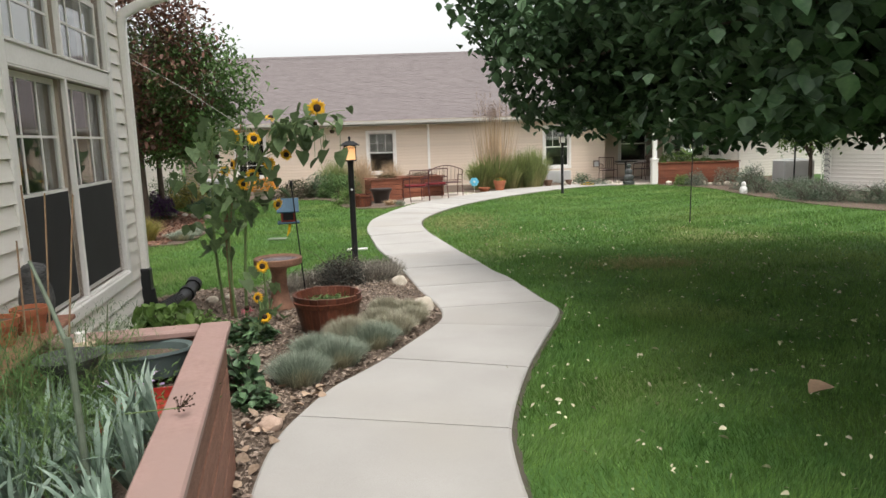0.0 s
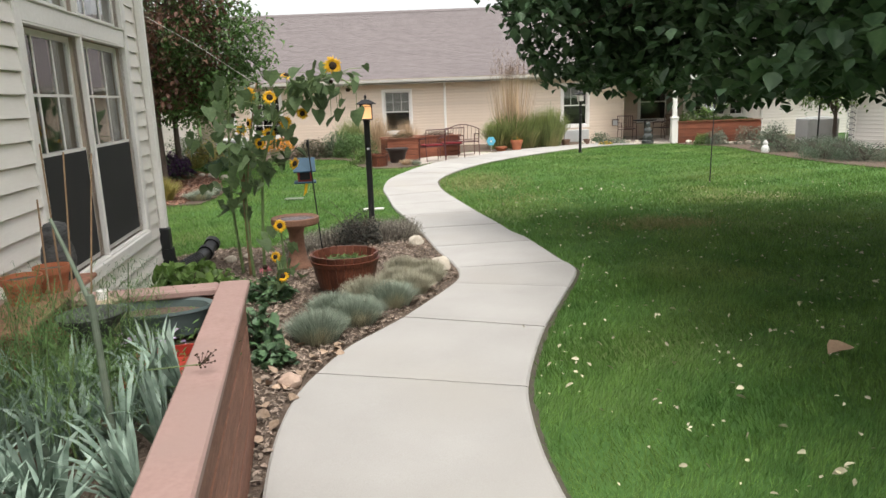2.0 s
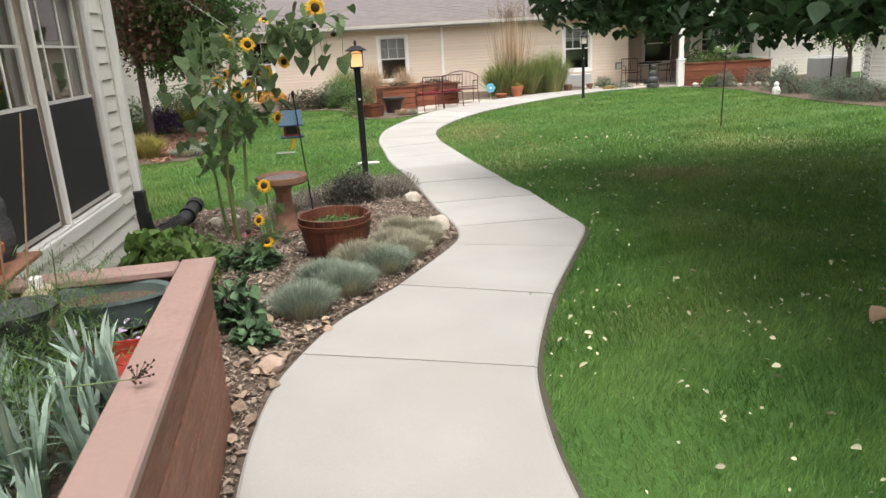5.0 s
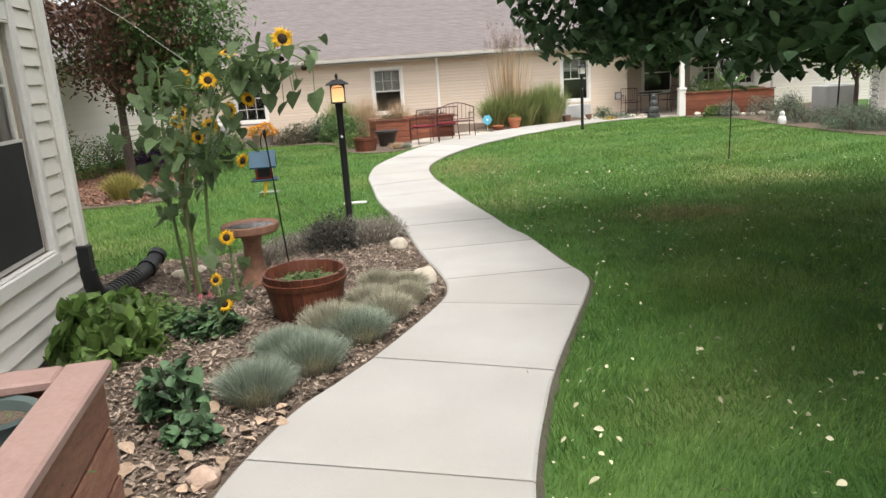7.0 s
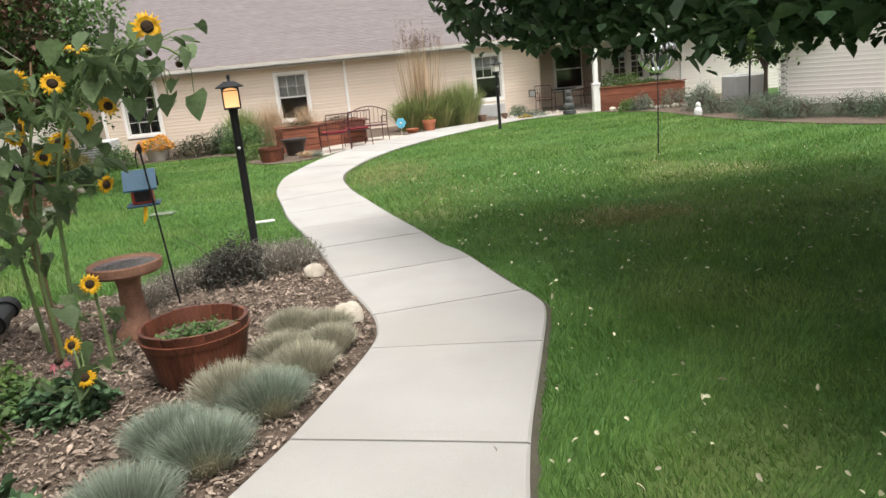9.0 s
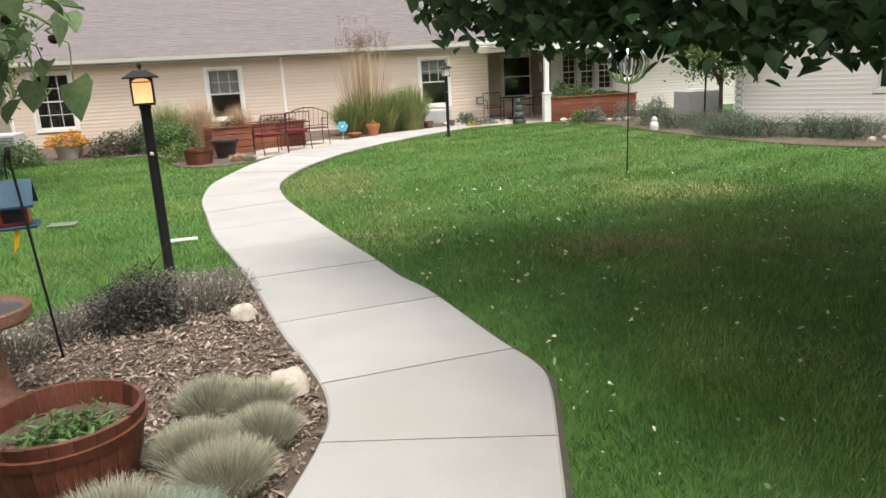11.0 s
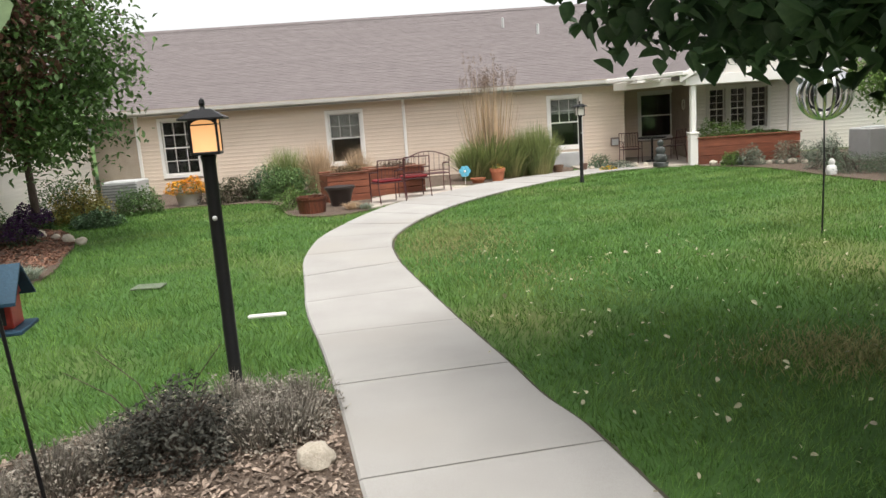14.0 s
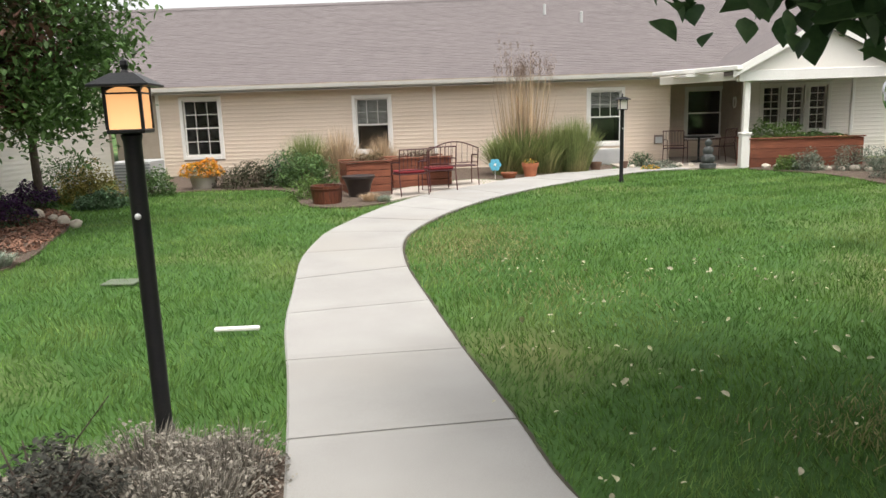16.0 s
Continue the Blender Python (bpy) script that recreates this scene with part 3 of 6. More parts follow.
def window(parent, x0, z0, x1, z1, cols=3, rows=2, grid="both", blind=0.0, screen=False, trim=0.1, name="window_1", label="white-framed double-hung window with grids"):
    """Double-hung window in a wall plane y = 0: trim, two sashes, grid bars, panes, a box behind coloured dark as room
    shade.
    """
    w = part(name, Mesh().box(x0 - 0.001, -0.045, z0 - trim, x1 + 0.001, 0.03, z0, 0.006), WHITE, parent)
    for bx in ((x0 - trim, -0.035, z0 - trim, x0, 0.03, z1 + trim), (x1, -0.035, z0 - trim, x1 + trim, 0.03, z1 + trim), (x0 - 0.001, -0.034, z1, x1 + 0.001, 0.03, z1 + trim)):
        part("casing", Mesh().box(*bx, 0.006), WHITE, w)
    zm = (z0 + z1) / 2
    for lo, hi, y, up in ((z0, zm + 0.02, 0.03, False), (zm - 0.02, z1, 0.05, True)):
        f = 0.04
        sash = part("sash", Mesh().box(x0, y, lo, x0 + f, y + 0.03, hi).box(x1 - f, y, lo, x1, y + 0.03, hi).box(x0 + f, y, lo, x1 - f, y + 0.03, lo + f).box(x0 + f, y, hi - f, x1 - f, y + 0.03, hi), WHITE, w)
        pane = part("pane", Mesh().box(x0 + f, y + 0.012, lo + f, x1 - f, y + 0.016, hi - f), GLASS, w)
        pane.visible_shadow = False
        if grid == "both" or (grid == "top" and up):
            for i in range(1, cols):
                x = x0 + (x1 - x0) * i / cols
                part("grid_bar", Mesh().box(x - 0.009, y + 0.004, lo + f, x + 0.009, y + 0.011, hi - f), WHITE, w)
            for i in range(1, rows):
                z = lo + (hi - lo) * i / rows
                part("grid_bar", Mesh().box(x0 + f, y + 0.003, z - 0.009, x1 - f, y + 0.010, z + 0.009), WHITE, w)
    # the room's shade is painted: a shallow box in the near-black colour
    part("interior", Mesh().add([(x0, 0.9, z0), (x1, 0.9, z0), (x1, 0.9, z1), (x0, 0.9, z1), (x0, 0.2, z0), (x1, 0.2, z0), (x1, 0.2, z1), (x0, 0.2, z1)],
                               [(0, 1, 2, 3), (0, 4, 5, 1), (3, 2, 6, 7), (0, 3, 7, 4), (1, 5, 6, 2)]), INTERIOR_SHADE, w)
    if screen:
        part("insect_screen", Mesh().box(x0 + 0.035, 0.02, z0 + 0.035, x1 - 0.035, 0.026, zm, 0.002), SCREEN, w, "dark grey insect screen")
    if blind:
        slats = Mesh()
        z = z1 - 0.05
        while z > z1 - blind:
            slats.box(x0 + 0.03, 0.1, z - 0.022, x1 - 0.03, 0.115, z)
            z -= 0.035
        part("blind", slats, CURTAIN, w, "pale window blind")
    return w


def gutter(parent, x0, x1, y, z, m=None):
    g_ = Mesh()
    pr = [(y + 0.12, z - 0.12), (y, z - 0.12), (y, z - 0.05), (y - 0.09, z - 0.045), (y - 0.12, z + 0.05), (y - 0.11, z + 0.05), (y + 0.12, z + 0.02)]
    g_.v = [(x, a, b) for x in (x0, x1) for a, b in pr]
    n = len(pr)
    g_.f = [(i, (i + 1) % n, n + (i + 1) % n, n + i) for i in range(n)] + [tuple(range(n - 1, -1, -1)), tuple(range(n, 2 * n))]
    return part("gutter", g_, WHITE, parent, m=m)


def shingles(parent, x0, x1, p0, p1, name="roof"):
    """A roof slope between eave line p0 = (y, z) and ridge line p1, in stepped courses of broken tabs."""
    roof = Mesh()
    dy, dz = p1[0] - p0[0], p1[1] - p0[1]
    L = math.hypot(dy, dz)
    n = int(L / 0.145)
    ny, nz = -dz / L, dy / L
    for i in range(n):
        a, b = i / n, (i + 1) / n + 0.004
        x = x0
        while x < x1:
            w = random.uniform(0.5, 1.5)
            e = min(x + w, x1)
            h = random.uniform(0.004, 0.009)
            roof.add([(x, p0[0] + dy * a + ny * h, p0[1] + dz * a + nz * h), (e, p0[0] + dy * a + ny * h, p0[1] + dz * a + nz * h),
                      (e, p0[0] + dy * b, p0[1] + dz * b), (x, p0[0] + dy * b, p0[1] + dz * b),
                      (x, p0[0] + dy * a, p0[1] + dz * a - 0.004), (e, p0[0] + dy * a, p0[1] + dz * a - 0.004)], [(0, 1, 2, 3), (4, 5, 1, 0)])
            x = e
    r_ = part(name, roof, SHINGLE, parent)
    t = 0.12
    part("roof_deck", Mesh().add([(x, y, z) for x in (x0, x1) for y, z in ((p0[0], p0[1] - 0.005), (p1[0], p1[1] - 0.005), (p1[0], p1[1] - t), (p0[0] + 0.02, p0[1] - t))],
                                 [(0, 1, 5, 4), (3, 2, 1, 0), (4, 5, 6, 7), (2, 3, 7, 6), (0, 4, 7, 3)]), WALLCORE, parent)
    return r_


def downspout(x, y, z0, z1, m=None, kick=0.35, label="white metal downspout on the wall"):
    d = thing("downspout", label, "downspout", m)
    s = Mesh()
    for a, b in (((x, y, z1 - 0.28), 0), ):
        s.box(x - 0.045, y - 0.075, z0, x + 0.045, y - 0.005, z1 - 0.25, 0.012)
    part("pipe", s, WHITE, d)
    part("gooseneck", Mesh().tube([(x, y - 0.04, z1 - 0.27), (x, y - 0.09, z1 - 0.18), (x, y - 0.3, z1 - 0.08), (x, y - 0.36, z1 + 0.02)], 0.045, seg=8), WHITE, d)
    part("strap", Mesh().box(x - 0.052, y - 0.08, (z0 + z1) / 2, x + 0.052, y + 0.0, (z0 + z1) / 2 + 0.03), WHITE, d)
    return d


# far house
far_m = pose(0.3, 26.25, -0.58)
far = thing("house", "long single-storey tan-sided house with brown-grey shingle roof", "house", far_m)
HOLES = [(-7.56, 1.16, -6.53, 2.75), (-2.55, 1.18, -1.6, 2.65), (4.17, 1.2, 5.06, 2.65)]
core(far, -8.25, 6.45, 0.0, 3.0, HOLES)
siding(far, -8.25, 6.45, 0.34, 2.95, [(a - 0.1, b - 0.1, c_ + 0.1, d + 0.1) for a, b, c_, d in HOLES], SIDING)
for i, h in enumerate(HOLES):
    window(far, *h, grid="both" if i == 0 else "top", blind=(0, 0.78, 0.45)[i], name="window_%d" % (i + 1))
part("foundation", Mesh().box(-8.27, -0.01, 0.1, 6.47, 0.2, 0.36), STONE, far, "grey concrete foundation strip")
part("corner_board", Mesh().box(-8.33, -0.03, 0.3, -8.23, 0.08, 2.97, 0.01), WHITE, far)
part("soffit", Mesh().box(-9, -0.42, 2.93, 6.9, 0.02, 2.96), WHITE, far)
gutter(far, -9.4, 6.9, -0.42, 3.04)
shingles(far, -20, 22, (-0.48, 3.12), (7.2, 6.34))
part("ridge_cap", Mesh().add([(x, y, z) for x in (-20, 22) for y, z in ((7.0, 6.28), (7.2, 6.4), (7.4, 6.28))], [(0, 1, 4, 3), (1, 2, 5, 4)]), SHINGLE, far)
part("roof_back", Mesh().add([(-20, 7.2, 6.32), (22, 7.2, 6.32), (22, 15, 3.0), (-20, 15, 3.0)], [(0, 1, 2, 3)]), SHINGLE, far)
for x, y in ((3.5, 5.0), (4.6, 4.0)):
    part("vent_pipe", Mesh().lathe([(0.05, 0), (0.05, 0.35), (0.035, 0.36)], 10, (x, y, 3.12 + (y + 0.48) * 0.419)), GREYMETAL, far)
downspout(-0.27, 0, 0.62, 3.0, far_m)

# porch and bay to the right of it
core(far, 6.25, 6.45, 0.3, 3.0, [], 1.9)
bay_m = pose(0.15, 26.5, -0.55)
bay = thing("house", "tan house end with a covered porch gable and triple windows", "house", bay_m)
BH = [(9.33, 1.35, 9.83, 2.6), (9.99, 1.35, 10.49, 2.6), (10.65, 1.35, 11.15, 2.6)]
core(bay, 8.9, 17, 0.2, 3.05, BH)
siding(bay, 8.9, 17, 0.4, 3.0, [(9.22, 1.25, 11.26, 2.7)], SIDE_W)
for i, h in enumerate(BH):
    window(bay, *h, cols=2, rows=3, name="window_%d" % (i + 5))
back_m = pose(0.3, 28.0, -0.55)
PH = [(7.5, 1.2, 8.55, 2.6)]
porch_back = thing("wall_porch", "shaded tan siding at the back of the porch", "wall", back_m, kind="structure")
core(porch_back, 6.3, 9.1, 0.2, 3.05, PH)
siding(porch_back, 6.45, 8.9, 0.5, 2.9, [(7.4, 1.1, 8.65, 2.7)], SIDING)
window(porch_back, *PH[0], grid="none", name="window_4")
core(bay, 8.7, 8.92, 0.2, 3.05, [], 1.6)
part("porch_ceiling", Mesh().box(6.4, -2.2, 2.86, 9.0, 1.4, 2.92), WHITE, bay)
gutter(bay, 11.6, 17, -0.42, 3.1)
part("soffit", Mesh().box(11.3, -0.42, 2.98, 17, 0.02, 3.0), WHITE, bay)
downspout(11.85, 0, 0.6, 3.05, bay_m)
# gable over the porch
gab = thing("porch_roof", "white-trimmed shingle gable roof over the porch", "roof", kind="structure")
xl, xp, xr, zl, zp, yf, yb = 7.5, 9.55, 11.8, 2.38, 3.47, 23.35, 30.0
part("gable_face", Mesh().add([(xl + 0.15, yf + 0.15, zl), (xr - 0.15, yf + 0.15, zl), (xp, yf + 0.15, zp - 0.08), (xl + 0.15, yf + 0.3, zl), (xr - 0.15, yf + 0.3, zl), (xp, yf + 0.3, zp - 0.08)],
                              [(0, 1, 2), (5, 4, 3), (0, 3, 4, 1), (1, 4, 5, 2), (2, 5, 3, 0)]), SIDE_W, gab)
for sx, ex in ((xl - 0.1, xp), (xr + 0.1, xp)):
    part("slope", Mesh().add([(sx, yf, zl + 0.02), (ex, yf, zp + 0.08), (ex, yb, zp + 0.08), (sx, yb, zl + 0.02), (sx, yf, zl - 0.1), (ex, yf, zp - 0.04), (ex, yb, zp - 0.04), (sx, yb, zl - 0.1)],
                             [(0, 1, 2, 3), (7, 6, 5, 4), (0, 4, 5, 1), (3, 2, 6, 7), (0, 3, 7, 4)]), SHINGLE, gab)
    part("rake_board", Mesh().add([(sx, yf - 0.03, zl - 0.16), (ex, yf - 0.03, zp - 0.1), (ex, yf - 0.03, zp + 0.09), (sx, yf - 0.03, zl + 0.04), (sx, yf + 0.01, zl - 0.16), (ex, yf + 0.01, zp - 0.1), (ex, yf + 0.01, zp + 0.09), (sx, yf + 0.01, zl + 0.04)],
                                  [(0, 1, 2, 3), (7, 6, 5, 4), (0, 4, 5, 1), (3, 2, 6, 7), (0, 3, 7, 4)]), WHITE, gab)
part("beam", Mesh().box(7.6, yf + 0.12, 2.13, 11.4, yf + 0.32, 2.39, 0.01), WHITE, gab)
part("side_beam", Mesh().box(0, -0.09, 2.17, 2.6, 0.09, 2.38, 0.01), WHITE, gab, m=pose(7.75, 23.6, 0, 0, 0, 122))
part("side_gutter", Mesh().box(-0.1, -0.12, 2.39, 2.6, 0.2, 2.51, 0.02), WHITE, gab, m=pose(7.55, 23.4, 0, 0, 0, 122))
post = thing("porch_post", "square white porch post with a wider panelled base", "post", pose(7.86, 23.64, 0.0))
part("shaft", Mesh().box(-0.07, -0.07, 0.85, 0.07, 0.07, 2.16, 0.012), WHITE, post)
part("pedestal", Mesh().box(-0.11, -0.11, 0, 0.11, 0.11, 0.85, 0.012), WHITE, post)
part("cap_mould", Mesh().box(-0.13, -0.13, 0.83, 0.13, 0.13, 0.89, 0.012), WHITE, post)

# right wing
rw_m = frame2((11.53, 19.40), (0.56, -0.83), -0.35)
rw = thing("house", "tan-sided house wing with a gable end", "house", rw_m)
RH = [(3.15, 1.15, 4.4, 2.5)]
core(rw, 0, 9, 0, 3.0, RH)
siding(rw, 0, 9, 0.35, 2.95, [(3.05, 1.05, 4.5, 2.6)], SIDE_W)
window(rw, *RH[0], grid="none", name="window_8")
part("foundation", Mesh().box(0, -0.01, 0, 9, 0.2, 0.36), STONE, rw)
part("corner_board", Mesh().box(-0.06, -0.03, 0.3, 0.05, 0.08, 2.97, 0.01), WHITE, rw)
part("end_wall", Mesh().box(0, 0.2, 0, 0.2, 6, 3.0), WALLCORE, rw)
gutter(rw, -0.4, 9.3, -0.42, 3.04)
part("soffit", Mesh().box(-0.4, -0.42, 2.93, 9.2, 0.02, 2.96), WHITE, rw)
shingles(rw, -0.4, 9.3, (-0.48, 3.12), (5.0, 5.6))

# left wing behind the maroon tree
lw_m = frame2((-9.3, 12.0), (0.0, 1.0), -0.45)
lw = thing("house", "pale-sided house wing behind the trees", "house", lw_m)
core(lw, -2, 14, 0, 3.0, [])
siding(lw, -2, 13.8, 0.3, 2.95, [], SIDE_W)
gutter(lw, -2.2, 13.5, -0.42, 3.04)
shingles(lw, -2.4, 13.5, (-0.48, 3.12), (5.0, 5.6))
core(far, -9.6, -8.25, 0.0, 3.0, [])

# near house at the left, with its tall window
nh_m = frame2((-2.58, 5.754), (-0.16, 0.987))
near = thing("house", "near house corner with pale clapboard siding and tall gridded windows", "house", nh_m)
NH = [(-1.505, 0.736, -0.43, 2.315), (-2.485, 0.736, -1.535, 2.315), (-1.505, 2.47, -0.43, 3.55), (-2.485, 2.47, -1.535, 3.55)]
core(near, -11, 0, 0, 4.2, NH)
siding(near, -11, -0.02, 0.08, 4.1, [(-2.6, 0.63, -0.33, 3.68)], SIDE_W, 0.13, True)
for i, h in enumerate(NH):
    window(near, *h, cols=3, rows=2, grid="both" if i > 1 else "top", trim=0.012, screen=i < 2, name="window_%d" % (i + 9), label="")
part("transom_board", Mesh().box(-2.488, -0.03, 2.328, -0.427, 0.03, 2.457, 0.008), WHITE, near)
for a in ((-2.6, 0.63, -2.5, 3.68), (-0.415, 0.63, -0.33, 3.68)):
    part("casing", Mesh().box(a[0], -0.04, a[1], a[2], 0.03, a[3], 0.008), WHITE, near)
part("sill", Mesh().box(-2.498, -0.06, 0.62, -0.417, 0.03, 0.722, 0.01), WHITE, near)
part("head_casing", Mesh().box(-2.498, -0.04, 3.565, -0.417, 0.03, 3.68, 0.01), WHITE, near)
part("curtain", Mesh().box(-2.46, 0.12, 2.5, -1.56, 0.14, 3.52), CURTAIN, near, "white curtain behind the upper window")
part("end_wall", Mesh().box(-0.2, 0.2, 0, 0, 7, 4.2), WALLCORE, near)
part("corner_board", Mesh().box(-0.06, -0.03, 0.12, 0.03, 0.06, 4.1, 0.01), SIDE_W, near)
part("soffit", Mesh().box(-11, -0.5, 4.1, 0.4, 0.1, 4.13), WHITE, near)
gutter(near, -11, 0.45, -0.5, 4.2)
shingles(near, -11, 0.45, (-0.55, 4.28), (5.0, 6.8))
nds = thing("downspout", "white metal downspout at the house corner", "downspout", nh_m)
part("pipe", Mesh().box(-0.02, -0.1, 0.65, 0.08, -0.03, 3.0, 0.015), WHITE, nds)
part("gooseneck", Mesh().tube([(0.03, -0.065, 2.94), (0.03, -0.075, 3.02), (0.06, -0.2, 3.1), (0.1, -0.5, 3.22), (0.1, -0.62, 3.4), (0.1, -0.64, 4.1)], 0.05, seg=10), WHITE, nds, smooth=True)
drain = thing("drain_pipe", "black corrugated drain elbow under the downspout", "drain pipe", nh_m)
part("adapter", Mesh().box(-0.035, -0.115, 0.4, 0.095, -0.02, 0.67, 0.015), BLACKPLASTIC, drain)
part("elbow", Mesh().tube([(0.03, -0.07, 0.46), (0.03, -0.075, 0.36), (0.07, -0.09, 0.26), (0.2, -0.12, 0.2), (0.55, -0.15, 0.16), (0.9, -0.18, 0.15), (1.2, -0.22, 0.17), (1.4, -0.25, 0.22)], 0.07, seg=14), BLACKPLASTIC, drain, smooth=True)
for k in range(13):
    part("rib", Mesh().tube([(0.24 + k * 0.07, -0.122 - k * 0.0055, 0.196 - 0.0045 * k), (0.262 + k * 0.07, -0.124 - k * 0.0055, 0.195 - 0.0045 * k)], 0.077, seg=14), BLACKPLASTIC, drain)
part("collar", Mesh().tube([(1.12, -0.21, 0.165), (1.2, -0.22, 0.175)], 0.09, seg=14), BLACKPLASTIC, drain)
part("collar", Mesh().tube([(1.37, -0.245, 0.21), (1.43, -0.255, 0.235)], 0.088, seg=14), BLACKPLASTIC, drain)


# ---- trees ----
def tree(name, label, at, height, trunk_r, crown_centre, crown_r, n_leaf, size, material, seed, shape="oval", limbs=26, trunk_top=0.55, cut_low=None, clump=0.32, lean=(0, 0)):
    """Tapered trunk, limbs that reach into the crown, and a crown of single leaves gathered on twigs."""
    rr = np.random.default_rng(seed)
    base = g(*at)
    t = thing(name, label, "tree", Matrix.Translation(base))
    top = Vector((lean[0], lean[1], height * trunk_top))
    tm = Mesh().tube([(0, 0, -0.1), (0.01, 0, 0.15), (lean[0] * 0.3, lean[1] * 0.3, height * trunk_top * 0.4), (lean[0] * 0.7, lean[1] * 0.7, height * trunk_top * 0.75), top], trunk_r * 1.25, trunk_r * 0.55, 10)
    part("trunk", tm, BARK, t, smooth=True)
    tips = []
    for i in range(limbs):
        d = rr.normal(0, 1, 3)
        d /= np.linalg.norm(d)
        end = np.array(crown_centre) + d * np.array(crown_r) * rr.uniform(0.55, 0.98)
        k = rr.uniform(0.45, 1.0)
        start = np.array([lean[0] * k, lean[1] * k, height * trunk_top * k])
        mid = start * 0.5 + end * 0.5 + np.array([0, 0, 0.12 * np.linalg.norm(end - start)])
        part("limb", Mesh().tube([start, (start + mid) / 2 + rr.normal(0, 0.03, 3), mid, (mid + end) / 2 + rr.normal(0, 0.04, 3), end], trunk_r * 0.32, 0.008, 6), BARK, t, smooth=True)
        for q in np.linspace(0.25, 1.0, 6):
            tips.append(mid * (1 - q) + end * q)
    tips = np.array(tips)
    extra = rr.normal(0, 1, (limbs * 12, 3))
    extra /= np.linalg.norm(extra, axis=1)[:, None]
    extra = np.array(crown_centre) + extra * np.array(crown_r) * rr.uniform(0.5, 1.0, (len(extra), 1)) ** 0.5
    tips = np.vstack([tips, extra])
    c = tips[rr.integers(0, len(tips), n_leaf)] + rr.normal(0, clump, (n_leaf, 3)) * np.array([1, 1, 0.75])
    if cut_low is not None:
        c = c[c[:, 2] + base.z > cut_low(c[:, 0] + base.x, c[:, 1] + base.y)]
    part("crown", leaves("crown", c, size, material, 0.45, shape), material, t)
    return t


def skirt(x, y):
    """Lower edge of the big tree's crown: drooping to head height at its far rim, higher by the house."""
    return 1.72 + 0.22 * np.sin(x * 1.7 + y * 1.1) * np.cos(y * 1.3 - x * 0.6) + 0.04 * np.clip((x - 3.5) / 2, 0, 1) + 0.3 * np.clip((5.5 - y) / 3, 0, 1) + np.where(x < 1.5, (1.5 - x) * 1.5, 0) + np.where((y < 6.3) & (x < 1.9 + 0.1 * (6.3 - y)), 9.0, 0)


bt = tree("tree", "large dark-green broadleaf tree with drooping low branches", (7.19, 4.67), 6.5, 0.2, (-1.1, -0.7, 3.3), (5.1, 5.6, 2.6), 115000, 0.125, LEAF_OAK, 5, "broad", 90, 0.5, skirt, 0.27)
lo = np.random.default_rng(12)
lc = lo.normal(0, 1, (150, 3))
lc = lc / np.linalg.norm(lc, axis=1)[:, None] * np.array([1.95, 1.1, 1.4]) * lo.uniform(0.35, 1, (150, 1)) + np.array([2.4, 8.0, 3.15])
lc = lc[lo.integers(0, 150, 9500)] + lo.normal(0, 0.17, (9500, 3))
lc = lc[lc[:, 2] > skirt(lc[:, 0], np.maximum(lc[:, 1], 6.4)) - 0.05] - np.array([7.2, 4.6, 0])
part("low_bough_leaves", leaves("low_bough_leaves", lc, 0.13, LEAF_OAK, 0.5, "broad"), LEAF_OAK, bt)
for e in ((1.2, 8.2, 3.0), (1.9, 8.5, 2.2), (2.6, 8.8, 2.6), (1.7, 7.4, 2.5), (3.2, 7.6, 2.1), (1.0, 7.6, 3.6), (2.1, 8.2, 3.9)):
    q = Vector(e) - Vector((7.2, 4.6, 0))
    part("bough", Mesh().tube([(-0.5, 0.3, 2.6), (-2.4, 1.8, 3.3), (q.x * 0.8, q.y * 0.85, q.z + 0.35), q], 0.045, 0.007, 7), BARK, bt, smooth=True)
for cx, cy, cz, rx, ry, rz in ((2.4, 8.95, 2.2, 0.35, 0.35, 0.3), (2.9, 8.7, 2.12, 0.5, 0.45, 0.3), (3.8, 8.5, 1.95, 0.8, 0.6, 0.3), (4.7, 8.0, 1.85, 0.8, 0.7, 0.3)):
    c = lo.normal(0, 0.5, (240, 3)) * np.array([rx, ry, rz]) + np.array([cx - 7.2, cy - 4.6, cz])
    part("low_bough_leaves", leaves("low_bough_leaves", c, 0.15, LEAF_OAK, 0.6, "broad"), LEAF_OAK, bt)
    for k in range(4):
        e = c[k * 7]
        part("twig", Mesh().tube([(cx - 6.7, cy - 5.2, cz + 0.9), (cx - 7.1, cy - 4.8, cz + 0.5), e], 0.02, 0.005, 6), BARK, bt, smooth=True)
mt = tree("tree", "ornamental tree with maroon upper leaves and a green side", (-6.46, 15.43), 5.6, 0.09, (0.1, -0.1, 3.75), (1.75, 1.7, 2.1), 8500, 0.12, LEAF_RED, 6, "oval", 34, 0.6, None, 0.24)
gc = np.random.default_rng(3).normal(0, 1, (160, 3))
gc = gc / np.linalg.norm(gc, axis=1)[:, None] * np.array([1.45, 1.3, 1.75]) * rng.uniform(0.5, 1, (160, 1)) + np.array([1.1, 0.5, 2.8])
gc = gc[rng.integers(0, 160, 8500)] + rng.normal(0, 0.2, (8500, 3))
part("green_crown", leaves("green_crown", gc, 0.105, LEAF_MID, 0.45), LEAF_MID, mt, "green leaves on the sunny side")
tree("tree", "green leafy tree near the far house wing", (-7.48, 19.09), 4.6, 0.08, (0.2, 0.0, 3.1), (1.3, 1.4, 1.7), 6500, 0.12, LEAF_MID, 8, "oval", 30, 0.6, None, 0.24)
